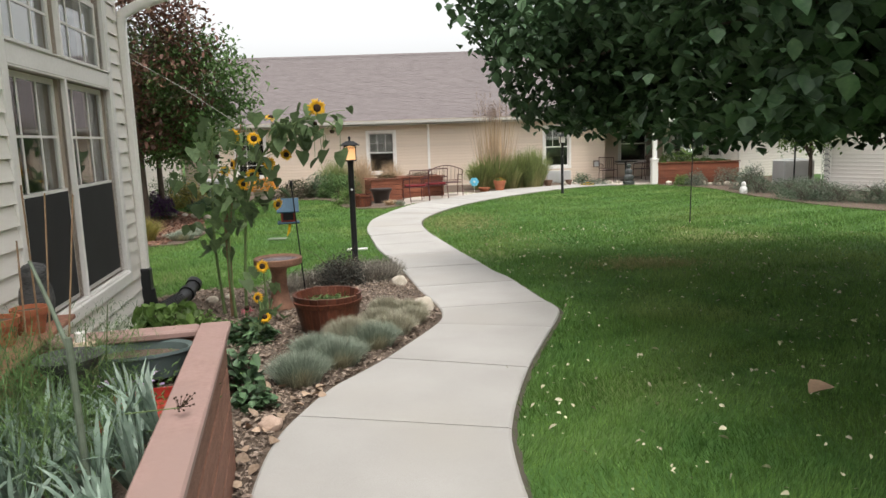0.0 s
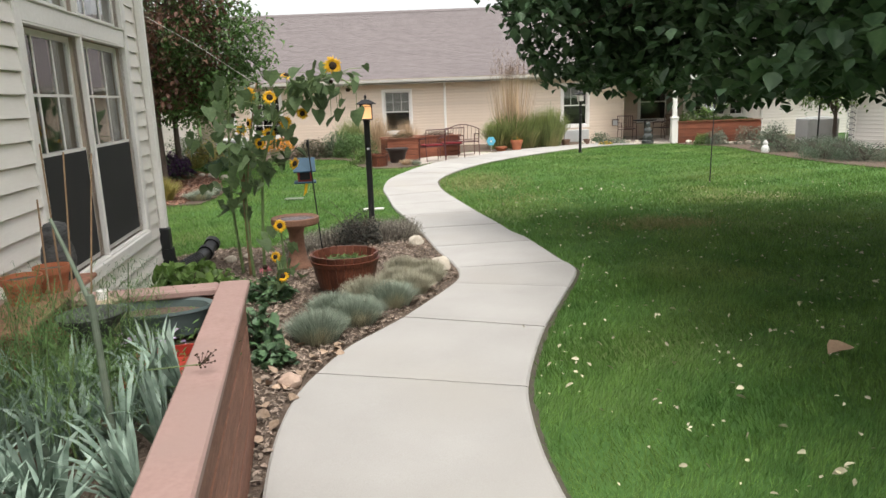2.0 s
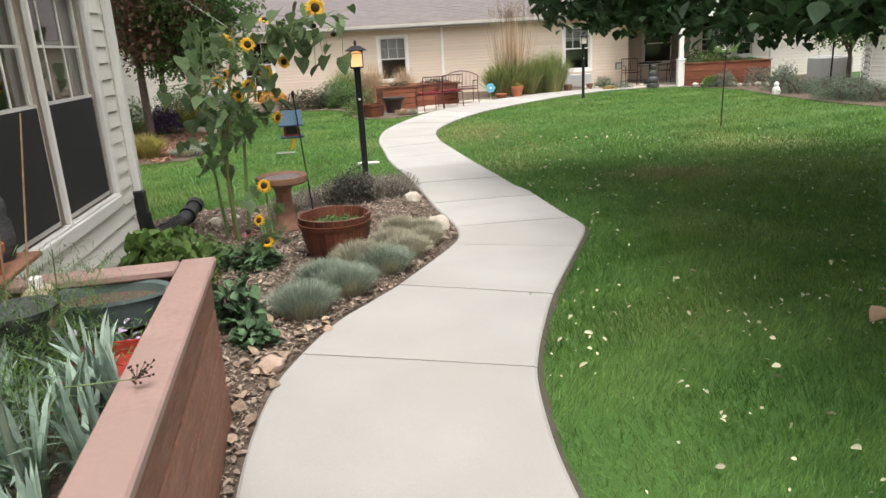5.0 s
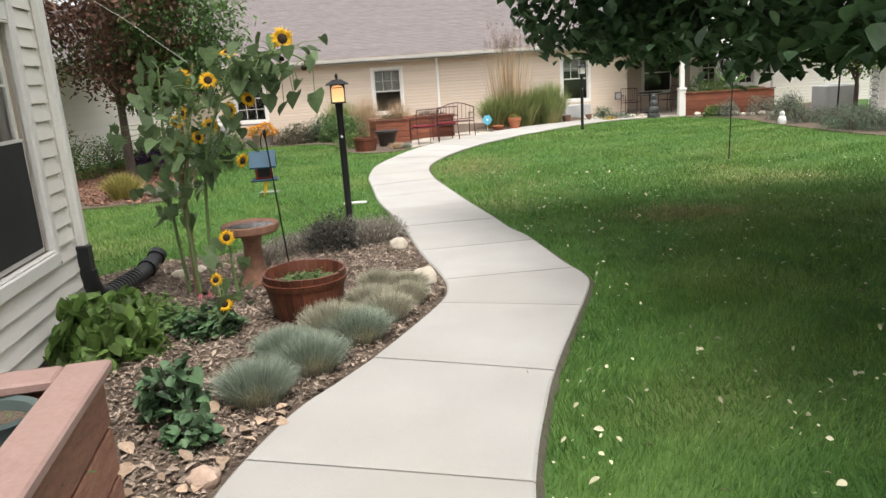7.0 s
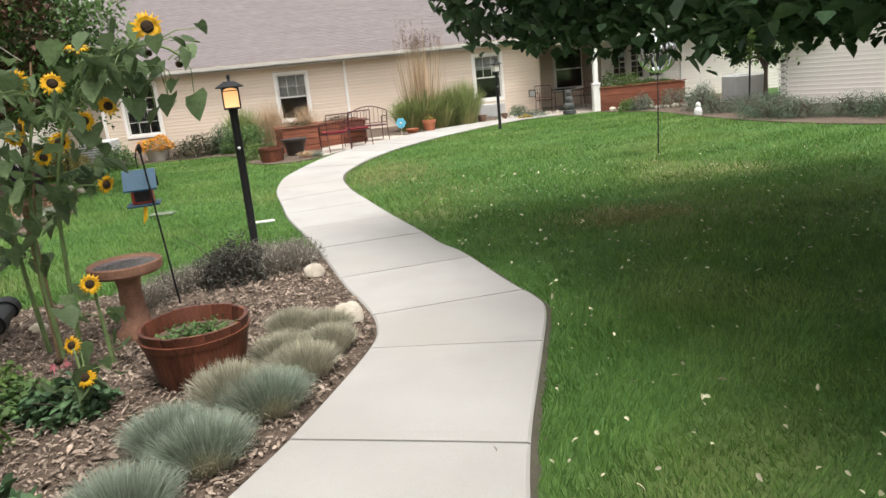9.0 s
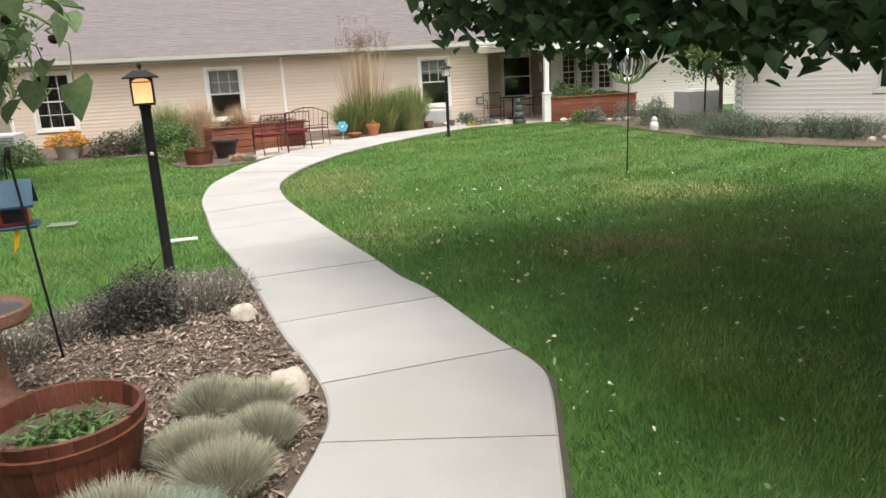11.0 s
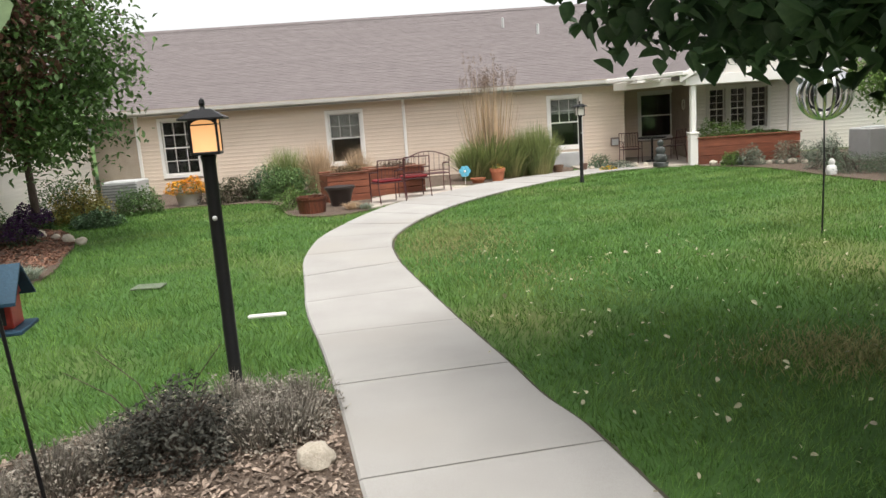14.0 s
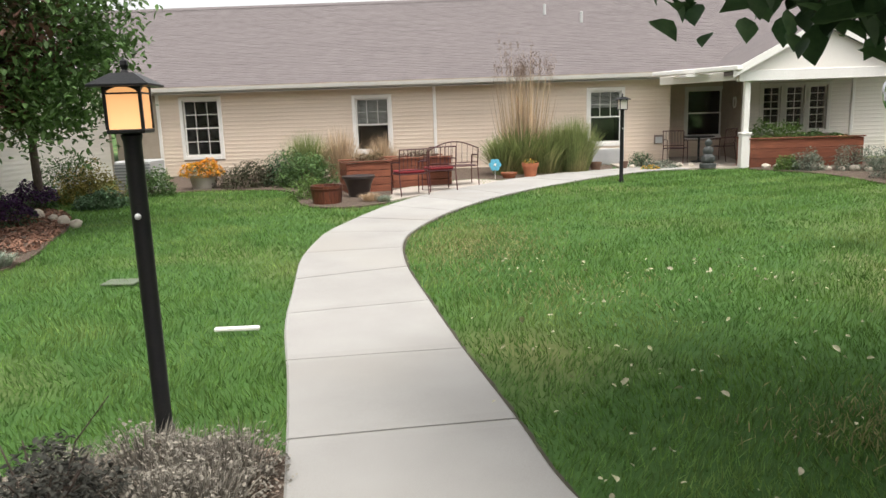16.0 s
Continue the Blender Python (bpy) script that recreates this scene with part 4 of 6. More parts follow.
tree("small_tree", "small light-green tree in the far bed", (11.19, 19.65), 3.0, 0.06, (0, 0, 1.95), (1.35, 1.2, 0.75), 4200, 0.1, LEAF_LIGHT, 9, "oval", 22, 0.55, None, 0.2)


# ---- plants ----
def scatter(n, c, r, power=0.4):
    """Points filling a flattened ball, denser towards its skin."""
    d = rng.normal(0, 1, (n, 3))
    d /= np.linalg.norm(d, axis=1)[:, None]
    lump = 1 + 0.22 * np.sin(d[:, 0] * 5 + c[0] * 3) * np.cos(d[:, 1] * 4 + c[1] * 2)
    p = d * (rng.uniform(0.15, 1, n) ** power * lump)[:, None] * np.array(r)
    p[:, 2] = np.abs(p[:, 2])
    return p


def shrub(name, label, x, y, r, h, n, size, material, shape="oval", droop=0.1, category="shrub", blooms=None, nb=0):
    """Branching twigs from the base with single leaves on them."""
    t = thing(name, label, category, Matrix.Translation(g(x, y)))
    tw = Mesh()
    for i in range(14):
        a, k = random.uniform(0, 6.28), random.uniform(0.2, 0.85)
        tw.tube([(0, 0, -0.02), (r * k * 0.4 * math.cos(a), r * k * 0.4 * math.sin(a), h * 0.5), (r * k * math.cos(a), r * k * math.sin(a), h * random.uniform(0.6, 0.95))], 0.008, 0.003, 5)
    part("twig_framework", tw, BARK, t)
    part("foliage", leaves("foliage", scatter(n, (x, y), (r, r, h)), size, material, droop, shape), material, t)
    if blooms:
        p = scatter(nb, (x, y), (r, r, h), 0.1)
        part("blooms", leaves("blooms", p[p[:, 2] > h * 0.3], size * 0.9, blooms, 0.0, "broad"), blooms, t)
    return t


def tuft(name, label, x, y, r, h, n, width, material, base=0.15, z=None, category="grass", group=""):
    """A clump of arching grass leaves."""
    t = thing(name, label, category, Matrix.Translation(g(x, y) if z is None else Vector((x, y, z))), group)
    a = rng.uniform(0, 2 * np.pi, n)
    k = rng.uniform(0, 1, n) ** 0.6
    b = np.stack([np.cos(a) * r * base * k, np.sin(a) * r * base * k, np.full(n, -0.01)], 1)
    hh = h * (1 - 0.38 * k ** 2.5) * rng.uniform(0.7, 1.1, n)
    a2 = a + rng.normal(0, 0.3, n)
    tp = np.stack([np.cos(a2) * r * k, np.sin(a2) * r * k, hh], 1)
    part("leaves", strands("leaves", b, tp, width, material, 0.35), material, t)
    return t


FESCUE_TAN = mat("tan_grey_fescue", (0.5, 0.465, 0.35), (0.30, 0.295, 0.22), 0.7, 4, 20, 0, island=0.4, trans=0.3)
for x, y, r, h in ((-0.75, 4.11, 0.26, 0.24), (-0.52, 4.55, 0.27, 0.22), (-0.72, 4.73, 0.24, 0.22), (-0.28, 5.05, 0.27, 0.22), (-0.50, 5.20, 0.25, 0.24), (-0.12, 5.49, 0.24, 0.2), (-0.28, 5.75, 0.22, 0.2), (0.02, 5.86, 0.2, 0.18), (-0.02, 6.19, 0.21, 0.18), (-0.26, 6.26, 0.2, 0.2)):
    tuft("fescue_clump", "mounded blue-grey fescue grass beside the path", x, y, r * 1.14, h * 1.05, 2600, 0.0032, FESCUE if y < 5.2 else FESCUE_TAN, 0.5, group="fescue along the path")

# grey catmint and the dark bush by the lamp
for x, y in ((-0.39, 8.13), (-0.55, 8.40), (-0.79, 8.50), (-1.04, 8.28), (-1.24, 7.97), (-0.36, 8.44), (-0.56, 8.09), (-1.45, 7.71), (-1.61, 7.40)):
    t = tuft("catmint", "twiggy faded grey-purple catmint", x, y, 0.27, 0.27, 260, 0.006, CATMINT, 0.5, category="perennial", group="catmint edging")
    part("foliage", leaves("foliage", scatter(900, (x, y), (0.26, 0.24, 0.26)), 0.022, CATMINT, 0, "oval"), CATMINT, t)
t = shrub("dark_shrub", "dark purple-green twiggy shrub below the lamp", -0.93, 7.96, 0.36, 0.42, 2600, 0.03, DARKBUSH)
part("shoots", Mesh().tube([(0, 0, 0), (-0.3, 0, 0.38), (-0.52, 0, 0.52)], 0.005, 0.002, 5).tube([(0, 0, 0), (-0.2, 0.1, 0.4), (-0.4, 0.1, 0.6)], 0.005, 0.002, 5).tube([(0, 0, 0), (0.1, 0.1, 0.4), (0.25, 0.1, 0.58)], 0.005, 0.002, 5), BARK, t)
shrub("broadleaf_plant", "dark green leafy perennial in the mulch", -1.17, 3.98, 0.22, 0.34, 190, 0.1, LEAF_OAK, "oval", 0.5, "perennial")
shrub("broadleaf_plant", "dark green leafy perennial beside the raised bed", -0.96, 3.62, 0.15, 0.16, 130, 0.08, LEAF_OAK, "broad", 0.2, "perennial")
shrub("drooping_perennial", "yellow-green drooping leafy perennial by the siding", -2.06, 5.03, 0.38, 0.42, 800, 0.13, LEAF_LIGHT, "oval", 0.8, "perennial")
shrub("drooping_perennial", "light green ferny perennial by the downspout", -2.12, 5.73, 0.34, 0.2, 1000, 0.05, LEAF_LIGHT, "oval", 0.2, "perennial")
shrub("ground_plant", "low grey-green plant at the sunflower foot", -1.82, 5.53, 0.3, 0.16, 500, 0.06, LEAF_MID, "oval", 0.1, "perennial")
shrub("ground_plant", "low green plant under the sunflowers", -1.43, 5.38, 0.25, 0.2, 420, 0.08, LEAF_OAK, "oval", 0.1, "perennial")


def bloom(parent, p, r, facing, petals=18, seed=True, drop=False, colour=YELLOW):
    """A sunflower head: ray petals round a domed dark disc, turned to `facing`."""
    q = Vector(facing).to_track_quat("Z", "Y").to_matrix().to_4x4()
    m = Matrix.Translation(p) @ q
    disc = part("flower_head", Mesh().lathe([(r * 0.1, -0.02), (r * 0.4, -0.012), (r * 0.42, 0.004), (r * 0.3, 0.018), (r * 0.08, 0.022)], 14), BROWN, parent, m=m)
    if seed:
        pm = Mesh()
        for k in range(petals * 2):
            a = 2 * math.pi * (k + random.uniform(-0.3, 0.3)) / petals
            L, w = r * random.uniform(0.85, 1.1), r * 0.12
            up = -0.1 * r * (k % 2) + (random.uniform(-0.25, 0.1) * r)
            c, s = math.cos(a), math.sin(a)
            pm.add([(c * d - s * o, s * d + c * o, z) for d, o, z in ((r * 0.32, -w * 0.5, 0), (r * 0.65, -w, up * 0.5 + 0.01), (L, 0, up), (r * 0.65, w, up * 0.5 + 0.01), (r * 0.32, w * 0.5, 0))], [(0, 1, 2, 3, 4)])
        part("petals", pm, colour, disc)
    return disc


def sunflower(x, y, path, heads, nleaf, label):
    """A stalk along path with heart leaves and heads at given offsets from the base."""
    t = thing("sunflower", label, "sunflower", Matrix.Translation(g(x, y)), "sunflowers by the bird bath")
    pts = curve(path, 0.08)
    part("stalk", Mesh().tube(pts, 0.018, 0.008, 8), STEM, t, smooth=True)
    for hx, hy, hz, r, face, live in heads:
        k = min(range(len(pts)), key=lambda i: (pts[i][0] - hx) ** 2 + (pts[i][1] - hy) ** 2 + (pts[i][2] - hz + 0.15) ** 2)
        part("branch", Mesh().tube([pts[k], (pts[k] + np.array([hx, hy, hz])) / 2 + np.array([0, 0, 0.05]), (hx, hy, hz)], 0.008, 0.005, 6), STEM, t)
        bloom(t, (hx, hy, hz), r, face, seed=live)
    c = []
    for i in range(int(nleaf * 1.15)):
        p = pts[random.randrange(int(len(pts) * 0.38), len(pts))]
        a, d = random.uniform(0, 6.28), random.uniform(0.06, 0.4) * (1 if p[2] > 0.9 else 0.55)
        e = (p[0] + d * math.cos(a), p[1] + d * math.sin(a), p[2] + random.uniform(-0.05, 0.1))
        part("leaf_stalk", Mesh().tube([p, ((p[0] + e[0]) / 2, (p[1] + e[1]) / 2, (p[2] + e[2]) / 2 + 0.03), e], 0.004, 0.002, 4), STEM, t)
        c.append(e)
    part("leaves", leaves("leaves", np.array(c), 0.15, LEAF_SUN, 0.9, "heart"), LEAF_SUN, t)
    return t


F = (0.35, -1, 0.15)
sf = sunflower(-1.74, 6.36, [(0, 0, 0), (0.03, 0, 0.6), (0.1, -0.02, 1.2), (0.3, -0.05, 1.7), (0.6, -0.12, 1.98), (0.9, -0.18, 2.05), (1.08, -0.15, 1.95)],
          [(0.9, -0.18, 2.15, 0.095, F, True), (0.4, 0, 2.08, 0.08, (0.2, -0.3, 1), True), (1.01, 0, 1.92, 0.06, (0, 0, -1), False), (0.86, -0.1, 2.0, 0.05, (0.2, -1, -0.3), False), (0.42, -0.05, 1.2, 0.07, (1, -0.6, -0.3), True), (0.35, 0, 1.62, 0.07, F, True), (0.55, -0.1, 1.7, 0.065, F, True)], 60,
          "tall arching sunflower with yellow heads and drooping leaves")
ac_ = np.stack([rng.uniform(0.55, 1.16, 17), rng.uniform(-0.25, 0.15, 17), rng.uniform(1.62, 2.05, 17)], 1)
part("drooping_leaves", leaves("drooping_leaves", ac_, 0.16, LEAF_SUN, 0.9, "heart"), LEAF_SUN, sf)
for q in ac_:
    part("leaf_stalk", Mesh().tube([(q[0] * 0.9 + 0.02, -0.14, 1.9 + 0.1 * (q[0] - 0.6)), (q[0], q[1] * 0.5 - 0.05, max(q[2], 1.85) + 0.04), q], 0.004, 0.003, 5), STEM, sf)
sunflower(-1.84, 6.32, [(0, 0, 0), (-0.03, 0.02, 0.7), (0.05, 0, 1.3), (0.2, 0, 1.8)],
          [(0.1, 0.03, 1.9, 0.085, (-0.5, -1, 0.2), True), (0.32, 0.0, 1.87, 0.08, (0.5, -1, 0.4), True), (0.22, -0.05, 1.76, 0.06, F, False), (0.27, 0.05, 1.5, 0.075, F, True), (0.1, -0.05, 1.62, 0.06, (-1, -0.7, 0), True), (0.2, -0.08, 1.42, 0.06, (0.8, -1, 0), True)], 44,
          "tall sunflower tied to a stake, several yellow heads")
sunflower(-2.01, 6.51, [(0, 0, 0), (-0.05, 0, 0.8), (-0.02, 0, 1.5), (0.02, 0, 2.0)], [(0.05, 0, 1.7, 0.06, F, False), (0.15, -0.1, 1.55, 0.06, F, True)], 40, "leafy sunflower stalk with spent heads")
sunflower(-1.36, 5.33, [(0, 0, 0), (0.04, -0.04, 0.18), (0.1, -0.08, 0.3)], [(0.1, -0.1, 0.27, 0.06, (0.2, -1, 0.5), True), (0.02, 0.02, 0.42, 0.055, (-0.3, -1, 0.4), True)], 10, "short sunflower near the barrel with small heads")
sunflower(-1.44, 6.12, [(0, 0, 0), (-0.02, 0, 0.35), (-0.02, -0.02, 0.58)], [(-0.02, -0.06, 0.6, 0.07, (0.2, -1, 0.3), True)], 7, "short sunflower before the bird bath")
st = thing("garden_stake", "brown wooden stake among the sunflowers", "stake", Matrix.Translation(g(-1.88, 6.37)))
part("stake", Mesh().box(-0.02, -0.02, -0.05, 0.02, 0.02, 1.12, 0.004), CANE, st)
part("cane_extension", Mesh().tube([(0.02, 0.02, 0.9), (0.1, 0.06, 1.5), (0.2, 0.1, 2.02)], 0.008, seg=6), CANE, st)
cf = thing("coneflower", "pink coneflower with drooping petals", "flower", Matrix.Translation(g(-1.50, 5.44)))
part("stalk", Mesh().tube([(0, 0, 0), (0.01, 0, 0.15), (0.03, 0, 0.3)], 0.004, 0.003, 6), STEM, cf)
part("cone", Mesh().blob((0.03, 0, 0.31), (0.025, 0.025, 0.022), 0.05), BROWN, cf)
part("petals", leaves("petals", np.array([(0.03 + 0.045 * math.cos(a), 0.045 * math.sin(a), 0.285) for a in np.linspace(0, 6, 16)]), 0.05, PINK, 0.6, "thin"), PINK, cf)


# ---- things in the near bed ----
def barrel(x, y, R, r, h, n, label, plants=True, band=True):
    t = thing("barrel_planter", label, "planter", Matrix.Translation(g(x, y)))
    w = 2 * math.pi / n
    st_ = Mesh()
    for z, rad in ((0, r), (h * 0.5, r + (R - r) * 0.6), (h, R)):
        for a in (-w * 0.485, 0, w * 0.485):
            st_.v.append((rad * math.cos(a), rad * math.sin(a), z))
        for a in (w * 0.485, -w * 0.485):
            st_.v.append(((rad - 0.022) * math.cos(a), (rad - 0.022) * math.sin(a), z))
    st_.f = [(k * 5 + i, k * 5 + (i + 1) % 5, k * 5 + 5 + (i + 1) % 5, k * 5 + 5 + i) for k in range(2) for i in range(5)] + [(4, 3, 2, 1, 0), (10, 11, 12, 13, 14)]
    me = st_.data("stave", CEDAR)
    for i in range(n):
        part("stave", me, CEDAR, t, m=pose(0, 0, random.uniform(-0.004, 0.006), 0, 0, 360 * i / n))
    if band:
        hb = Mesh()
        for k, (rad, z) in enumerate(((R - 0.045, h * 0.74), (R + 0.008 - (R - r) * 0.2, h * 0.74), (R + 0.008, h * 0.86), (R - 0.03, h * 0.87))):
            hb.v += [(rad * math.cos(2 * math.pi * i / 32), rad * math.sin(2 * math.pi * i / 32), z) for i in range(32)]
        hb.f = [(k * 32 + i, k * 32 + (i + 1) % 32, k * 32 + 32 + (i + 1) % 32, k * 32 + 32 + i) for k in range(3) for i in range(32)]
        part("hoop", hb, CEDAR, t, "wide wooden hoop near the rim", smooth=True)
    part("soil", Mesh().lathe([(0.001, h - 0.1), (R - 0.03, h - 0.1)], 24), MULCH, t)
    part("floor", Mesh().lathe([(r - 0.02, 0.01), (r - 0.02, 0.03)], 20), CEDAR, t)
    if plants:
        p = np.stack([rng.normal(0.02, R * 0.32, 260), rng.normal(-0.05, R * 0.3, 260), np.full(260, h - 0.06) + rng.uniform(-0.03, 0.03, 260)], 1)
        p = p[np.hypot(p[:, 0], p[:, 1]) < R - 0.05]
        part("seedling_foliage", leaves("seedling_foliage", p, 0.065, LEAF_MID, -0.3, "thin"), LEAF_MID, t)
    return t


barrel(-0.76, 5.68, 0.325, 0.245, 0.38, 24, "red-brown half-barrel planter with seedlings, on the mulch")
bath = thing("bird_bath", "rusty stone bird bath holding dark water", "bird bath", Matrix.Translation(g(-1.45, 6.71)))
part("pedestal", Mesh().lathe([(0.15, 0), (0.15, 0.05), (0.11, 0.1), (0.085, 0.25), (0.08, 0.4), (0.1, 0.47), (0.12, 0.5)], 20, jig=0.02), REDSTONE, bath, smooth=True)
part("bowl", Mesh().lathe([(0.12, 0.49), (0.24, 0.5), (0.26, 0.52), (0.262, 0.575), (0.25, 0.585), (0.235, 0.575), (0.2, 0.55), (0.12, 0.54), (0.001, 0.54)], 28), REDSTONE, bath, smooth=True)
part("water", Mesh().lathe([(0.001, 0.563), (0.22, 0.563)], 28), simple("still_water", (0.16, 0.14, 0.15), 0.05), bath)

feed = thing("bird_feeder", "blue-roofed red wooden bird feeder hung on a pole", "bird feeder", Matrix.Translation(g(-1.29, 7.37)))
part("pole", Mesh().tube([(0, 0, -0.1), (-0.05, 0.01, 0.6), (-0.1, 0.02, 1.3)], 0.009, 0.008, 8), BLACK, feed)
part("hook", Mesh().tube([(-0.1, 0.02, 1.24), (-0.12, 0.08, 1.33), (-0.17, 0.17, 1.34), (-0.2, 0.2, 1.26), (-0.2, 0.2, 1.17)], 0.006, seg=6), BLACK, feed)
part("finial", Mesh().blob((-0.1, 0.02, 1.34), (0.02, 0.02, 0.04), 0.2), BLACK, feed)
fm = Matrix.Translation((-0.2, 0.2, 0.86)) @ pose(0, 0, 0, 0, 0, 12)
part("body", Mesh().box(-0.085, -0.07, 0.02, 0.085, 0.07, 0.16, 0.005), REDPLASTIC, feed, "red feeder body", m=fm)
for sgn in (-1, 1):
    part("roof_board", Mesh().add([(-0.13, 0, 0.3), (0.13, 0, 0.3), (0.13, sgn * 0.14, 0.15), (-0.13, sgn * 0.14, 0.15), (-0.13, 0, 0.285), (0.13, 0, 0.285), (0.13, sgn * 0.14, 0.135), (-0.13, sgn * 0.14, 0.135)],
                                  [(0, 1, 2, 3), (7, 6, 5, 4), (0, 4, 5, 1), (1, 5, 6, 2), (2, 6, 7, 3), (3, 7, 4, 0)]), BLUE, feed, "faded blue roof board", m=fm)
    # plate in the near-black colour, painted as the shade inside the feeder
    part("side_window", Mesh().box(-0.06, sgn * 0.071 - 0.002, 0.04, 0.06, sgn * 0.071 + 0.002, 0.13), INTERIOR_SHADE, feed, m=fm)
part("gable_end", Mesh().add([(-0.09, -0.08, 0.16), (-0.09, 0.08, 0.16), (-0.09, 0, 0.27), (0.09, -0.08, 0.16), (0.09, 0.08, 0.16), (0.09, 0, 0.27)], [(0, 2, 1), (3, 4, 5), (0, 1, 4, 3), (1, 2, 5, 4), (2, 0, 3, 5)]), REDPLASTIC, feed, m=fm)
part("tray", Mesh().box(-0.13, -0.12, 0, 0.13, 0.12, 0.02, 0.004), BLUE, feed, m=fm)
part("ribbon", Mesh().add([(0.0, -0.1, 0.0), (0.03, -0.1, 0.0), (0.01, -0.11, -0.1), (-0.03, -0.1, -0.15)], [(0, 1, 2, 3)]), YELLOW, feed, m=fm)


def lamp_post(x, y, label, pane=None):
    t = thing("lamp_post", label, "lamp post", Matrix.Translation(g(x, y)) @ pose(0, 0, 0, 0, 0, 8), "lamp posts along the path")
    part("pole", Mesh().lathe([(0.05, -0.05), (0.05, 0.06), (0.042, 0.08), (0.042, 1.5), (0.05, 1.53), (0.03, 1.56)], 14), BLACK, t, smooth=True)
    part("bolt", Mesh().blob((0.0, -0.045, 1.15), (0.016, 0.012, 0.016), 0.02), GREYMETAL, t, "pale bolt head")
    lan = part("lantern_base", Mesh().box(-0.085, -0.085, 1.54, 0.085, 0.085, 1.56, 0.005), BLACK, t)
    for i in range(4):
        sx, sy = ((-1, -1), (1, -1), (1, 1), (-1, 1))[i]
        part("corner_bar", Mesh().box(sx * 0.078 - 0.007, sy * 0.078 - 0.007, 1.56, sx * 0.078 + 0.007, sy * 0.078 + 0.007, 1.755), BLACK, lan)
        m4 = pose(0, 0, 0, 0, 0, 90 * i)
        part("pane", Mesh().box(-0.071, -0.078, 1.56, 0.071, -0.074, 1.75), pane or AMBER, lan, "pale unlit pane" if pane else "glowing amber pane", m=m4)
        ar = Mesh().box(-0.07, -0.086, 1.718, 0.07, -0.079, 1.726)
        for k in range(8):
            a0, a1 = math.pi * k / 8, math.pi * (k + 1) / 8
            ar.add([(0.071 * math.cos(a0), -0.083, 1.718 + 0.033 * math.sin(a0)), (0.071 * math.cos(a1), -0.083, 1.718 + 0.033 * math.sin(a1)), (0.071 * math.cos(a1), -0.083, 1.756), (0.071 * math.cos(a0), -0.083, 1.756)], [(0, 1, 2, 3)])
        part("arched_bar", ar, BLACK, lan, m=m4)
    part("roof", Mesh().add([(-0.135, -0.135, 1.752), (0.135, -0.135, 1.752), (0.135, 0.135, 1.752), (-0.135, 0.135, 1.752), (-0.135, -0.135, 1.762), (0.135, -0.135, 1.762), (0.135, 0.135, 1.762), (-0.135, 0.135, 1.762), (-0.05, -0.05, 1.815), (0.05, -0.05, 1.815), (0.05, 0.05, 1.815), (-0.05, 0.05, 1.815)],
                            [(3, 2, 1, 0), (8, 9, 10, 11)] + [(i, (i + 1) % 4, 4 + (i + 1) % 4, 4 + i) for i in range(4)] + [(4 + i, 4 + (i + 1) % 4, 8 + (i + 1) % 4, 8 + i) for i in range(4)]), BLACK, t, "black hipped lantern roof")
    part("finial", Mesh().lathe([(0.022, 1.812), (0.012, 1.83), (0.02, 1.85), (0.016, 1.87), (0.002, 1.885)], 10), BLACK, t)
    return t


lamp_post(-0.87, 8.91, "black garden lamp post with lit amber lantern, beside the path")
lamp_post(4.20, 21.03, "black garden lamp post with unlit lantern by the lawn", simple("pale_lamp_glass", (0.6, 0.55, 0.5), 0.4))


def rock(x, y, r, material, label, z=0.0):
    ob = part("rock", Mesh().blob((0, 0, r * 0.55), (r, r * 0.85, r * 0.8), 0.14, 16, 10, x * 3 + y), material, smooth=True, m=Matrix.Translation(g(x, y)))
    return tagged(ob, label, "rock")


rock(-0.19, 7.76, 0.095, STONE, "pale rounded stone on the mulch by the path")
rock(-0.75, 3.21, 0.075, mat("pink_tan_stone", (0.5, 0.37, 0.29), (0.38, 0.27, 0.21), 0.9, 10, 70, 0.4), "tan rounded stone at the path edge")
rock(0.13, 6.37, 0.12, STONE, "rough beige stone at the bed corner")
rock(-2.32, 7.07, 0.07, STONE, "small pale stone beside the drain pipe")
rock(-2.16, 7.24, 0.06, STONE, "small pale stone beside the drain pipe")

# ---- raised bed by the near house ----
bed_m = nh_m @ pose(-3.3, -1.28, 0.115, 0, 0, 3.15) @ Matrix.Translation((3.76, 1.04, 0))
bed = thing("raised_bed", "raised timber garden bed with brown painted cap boards", "raised bed", bed_m)
for k in range(4):
    z0, z1 = 0.005 + k * 0.185, 0.177 + k * 0.185
    part("side_board", Mesh().box(-7.6, -1.01, z0 - 0.1 * (k == 0), -3.80, -0.97, z1, 0.006), BEDWOOD, bed)
    part("end_board", Mesh().box(-3.835, -0.968, z0, -3.795, 0.2, z1, 0.006), BEDWOOD, bed)
part("corner_post", Mesh().box(-3.93, -0.965, 0, -3.84, -0.875, 0.74, 0.006), BEDWOOD, bed)
part("side_cap", Mesh().box(-7.6, -1.04, 0.747, -3.76, -0.885, 0.787, 0.008), CAPWOOD, bed)
part("end_cap", Mesh().box(-3.9, -0.882, 0.747, -3.76, 0.2, 0.786, 0.008), CAPWOOD, bed)
part("soil", Mesh().box(-7.6, -0.968, 0.4, -3.84, 0.3, 0.58), MULCH, bed)


def in_bed(name, label, category, x, y, z):
    return thing(name, label, category, bed_m @ Matrix.Translation((x, y, z)))


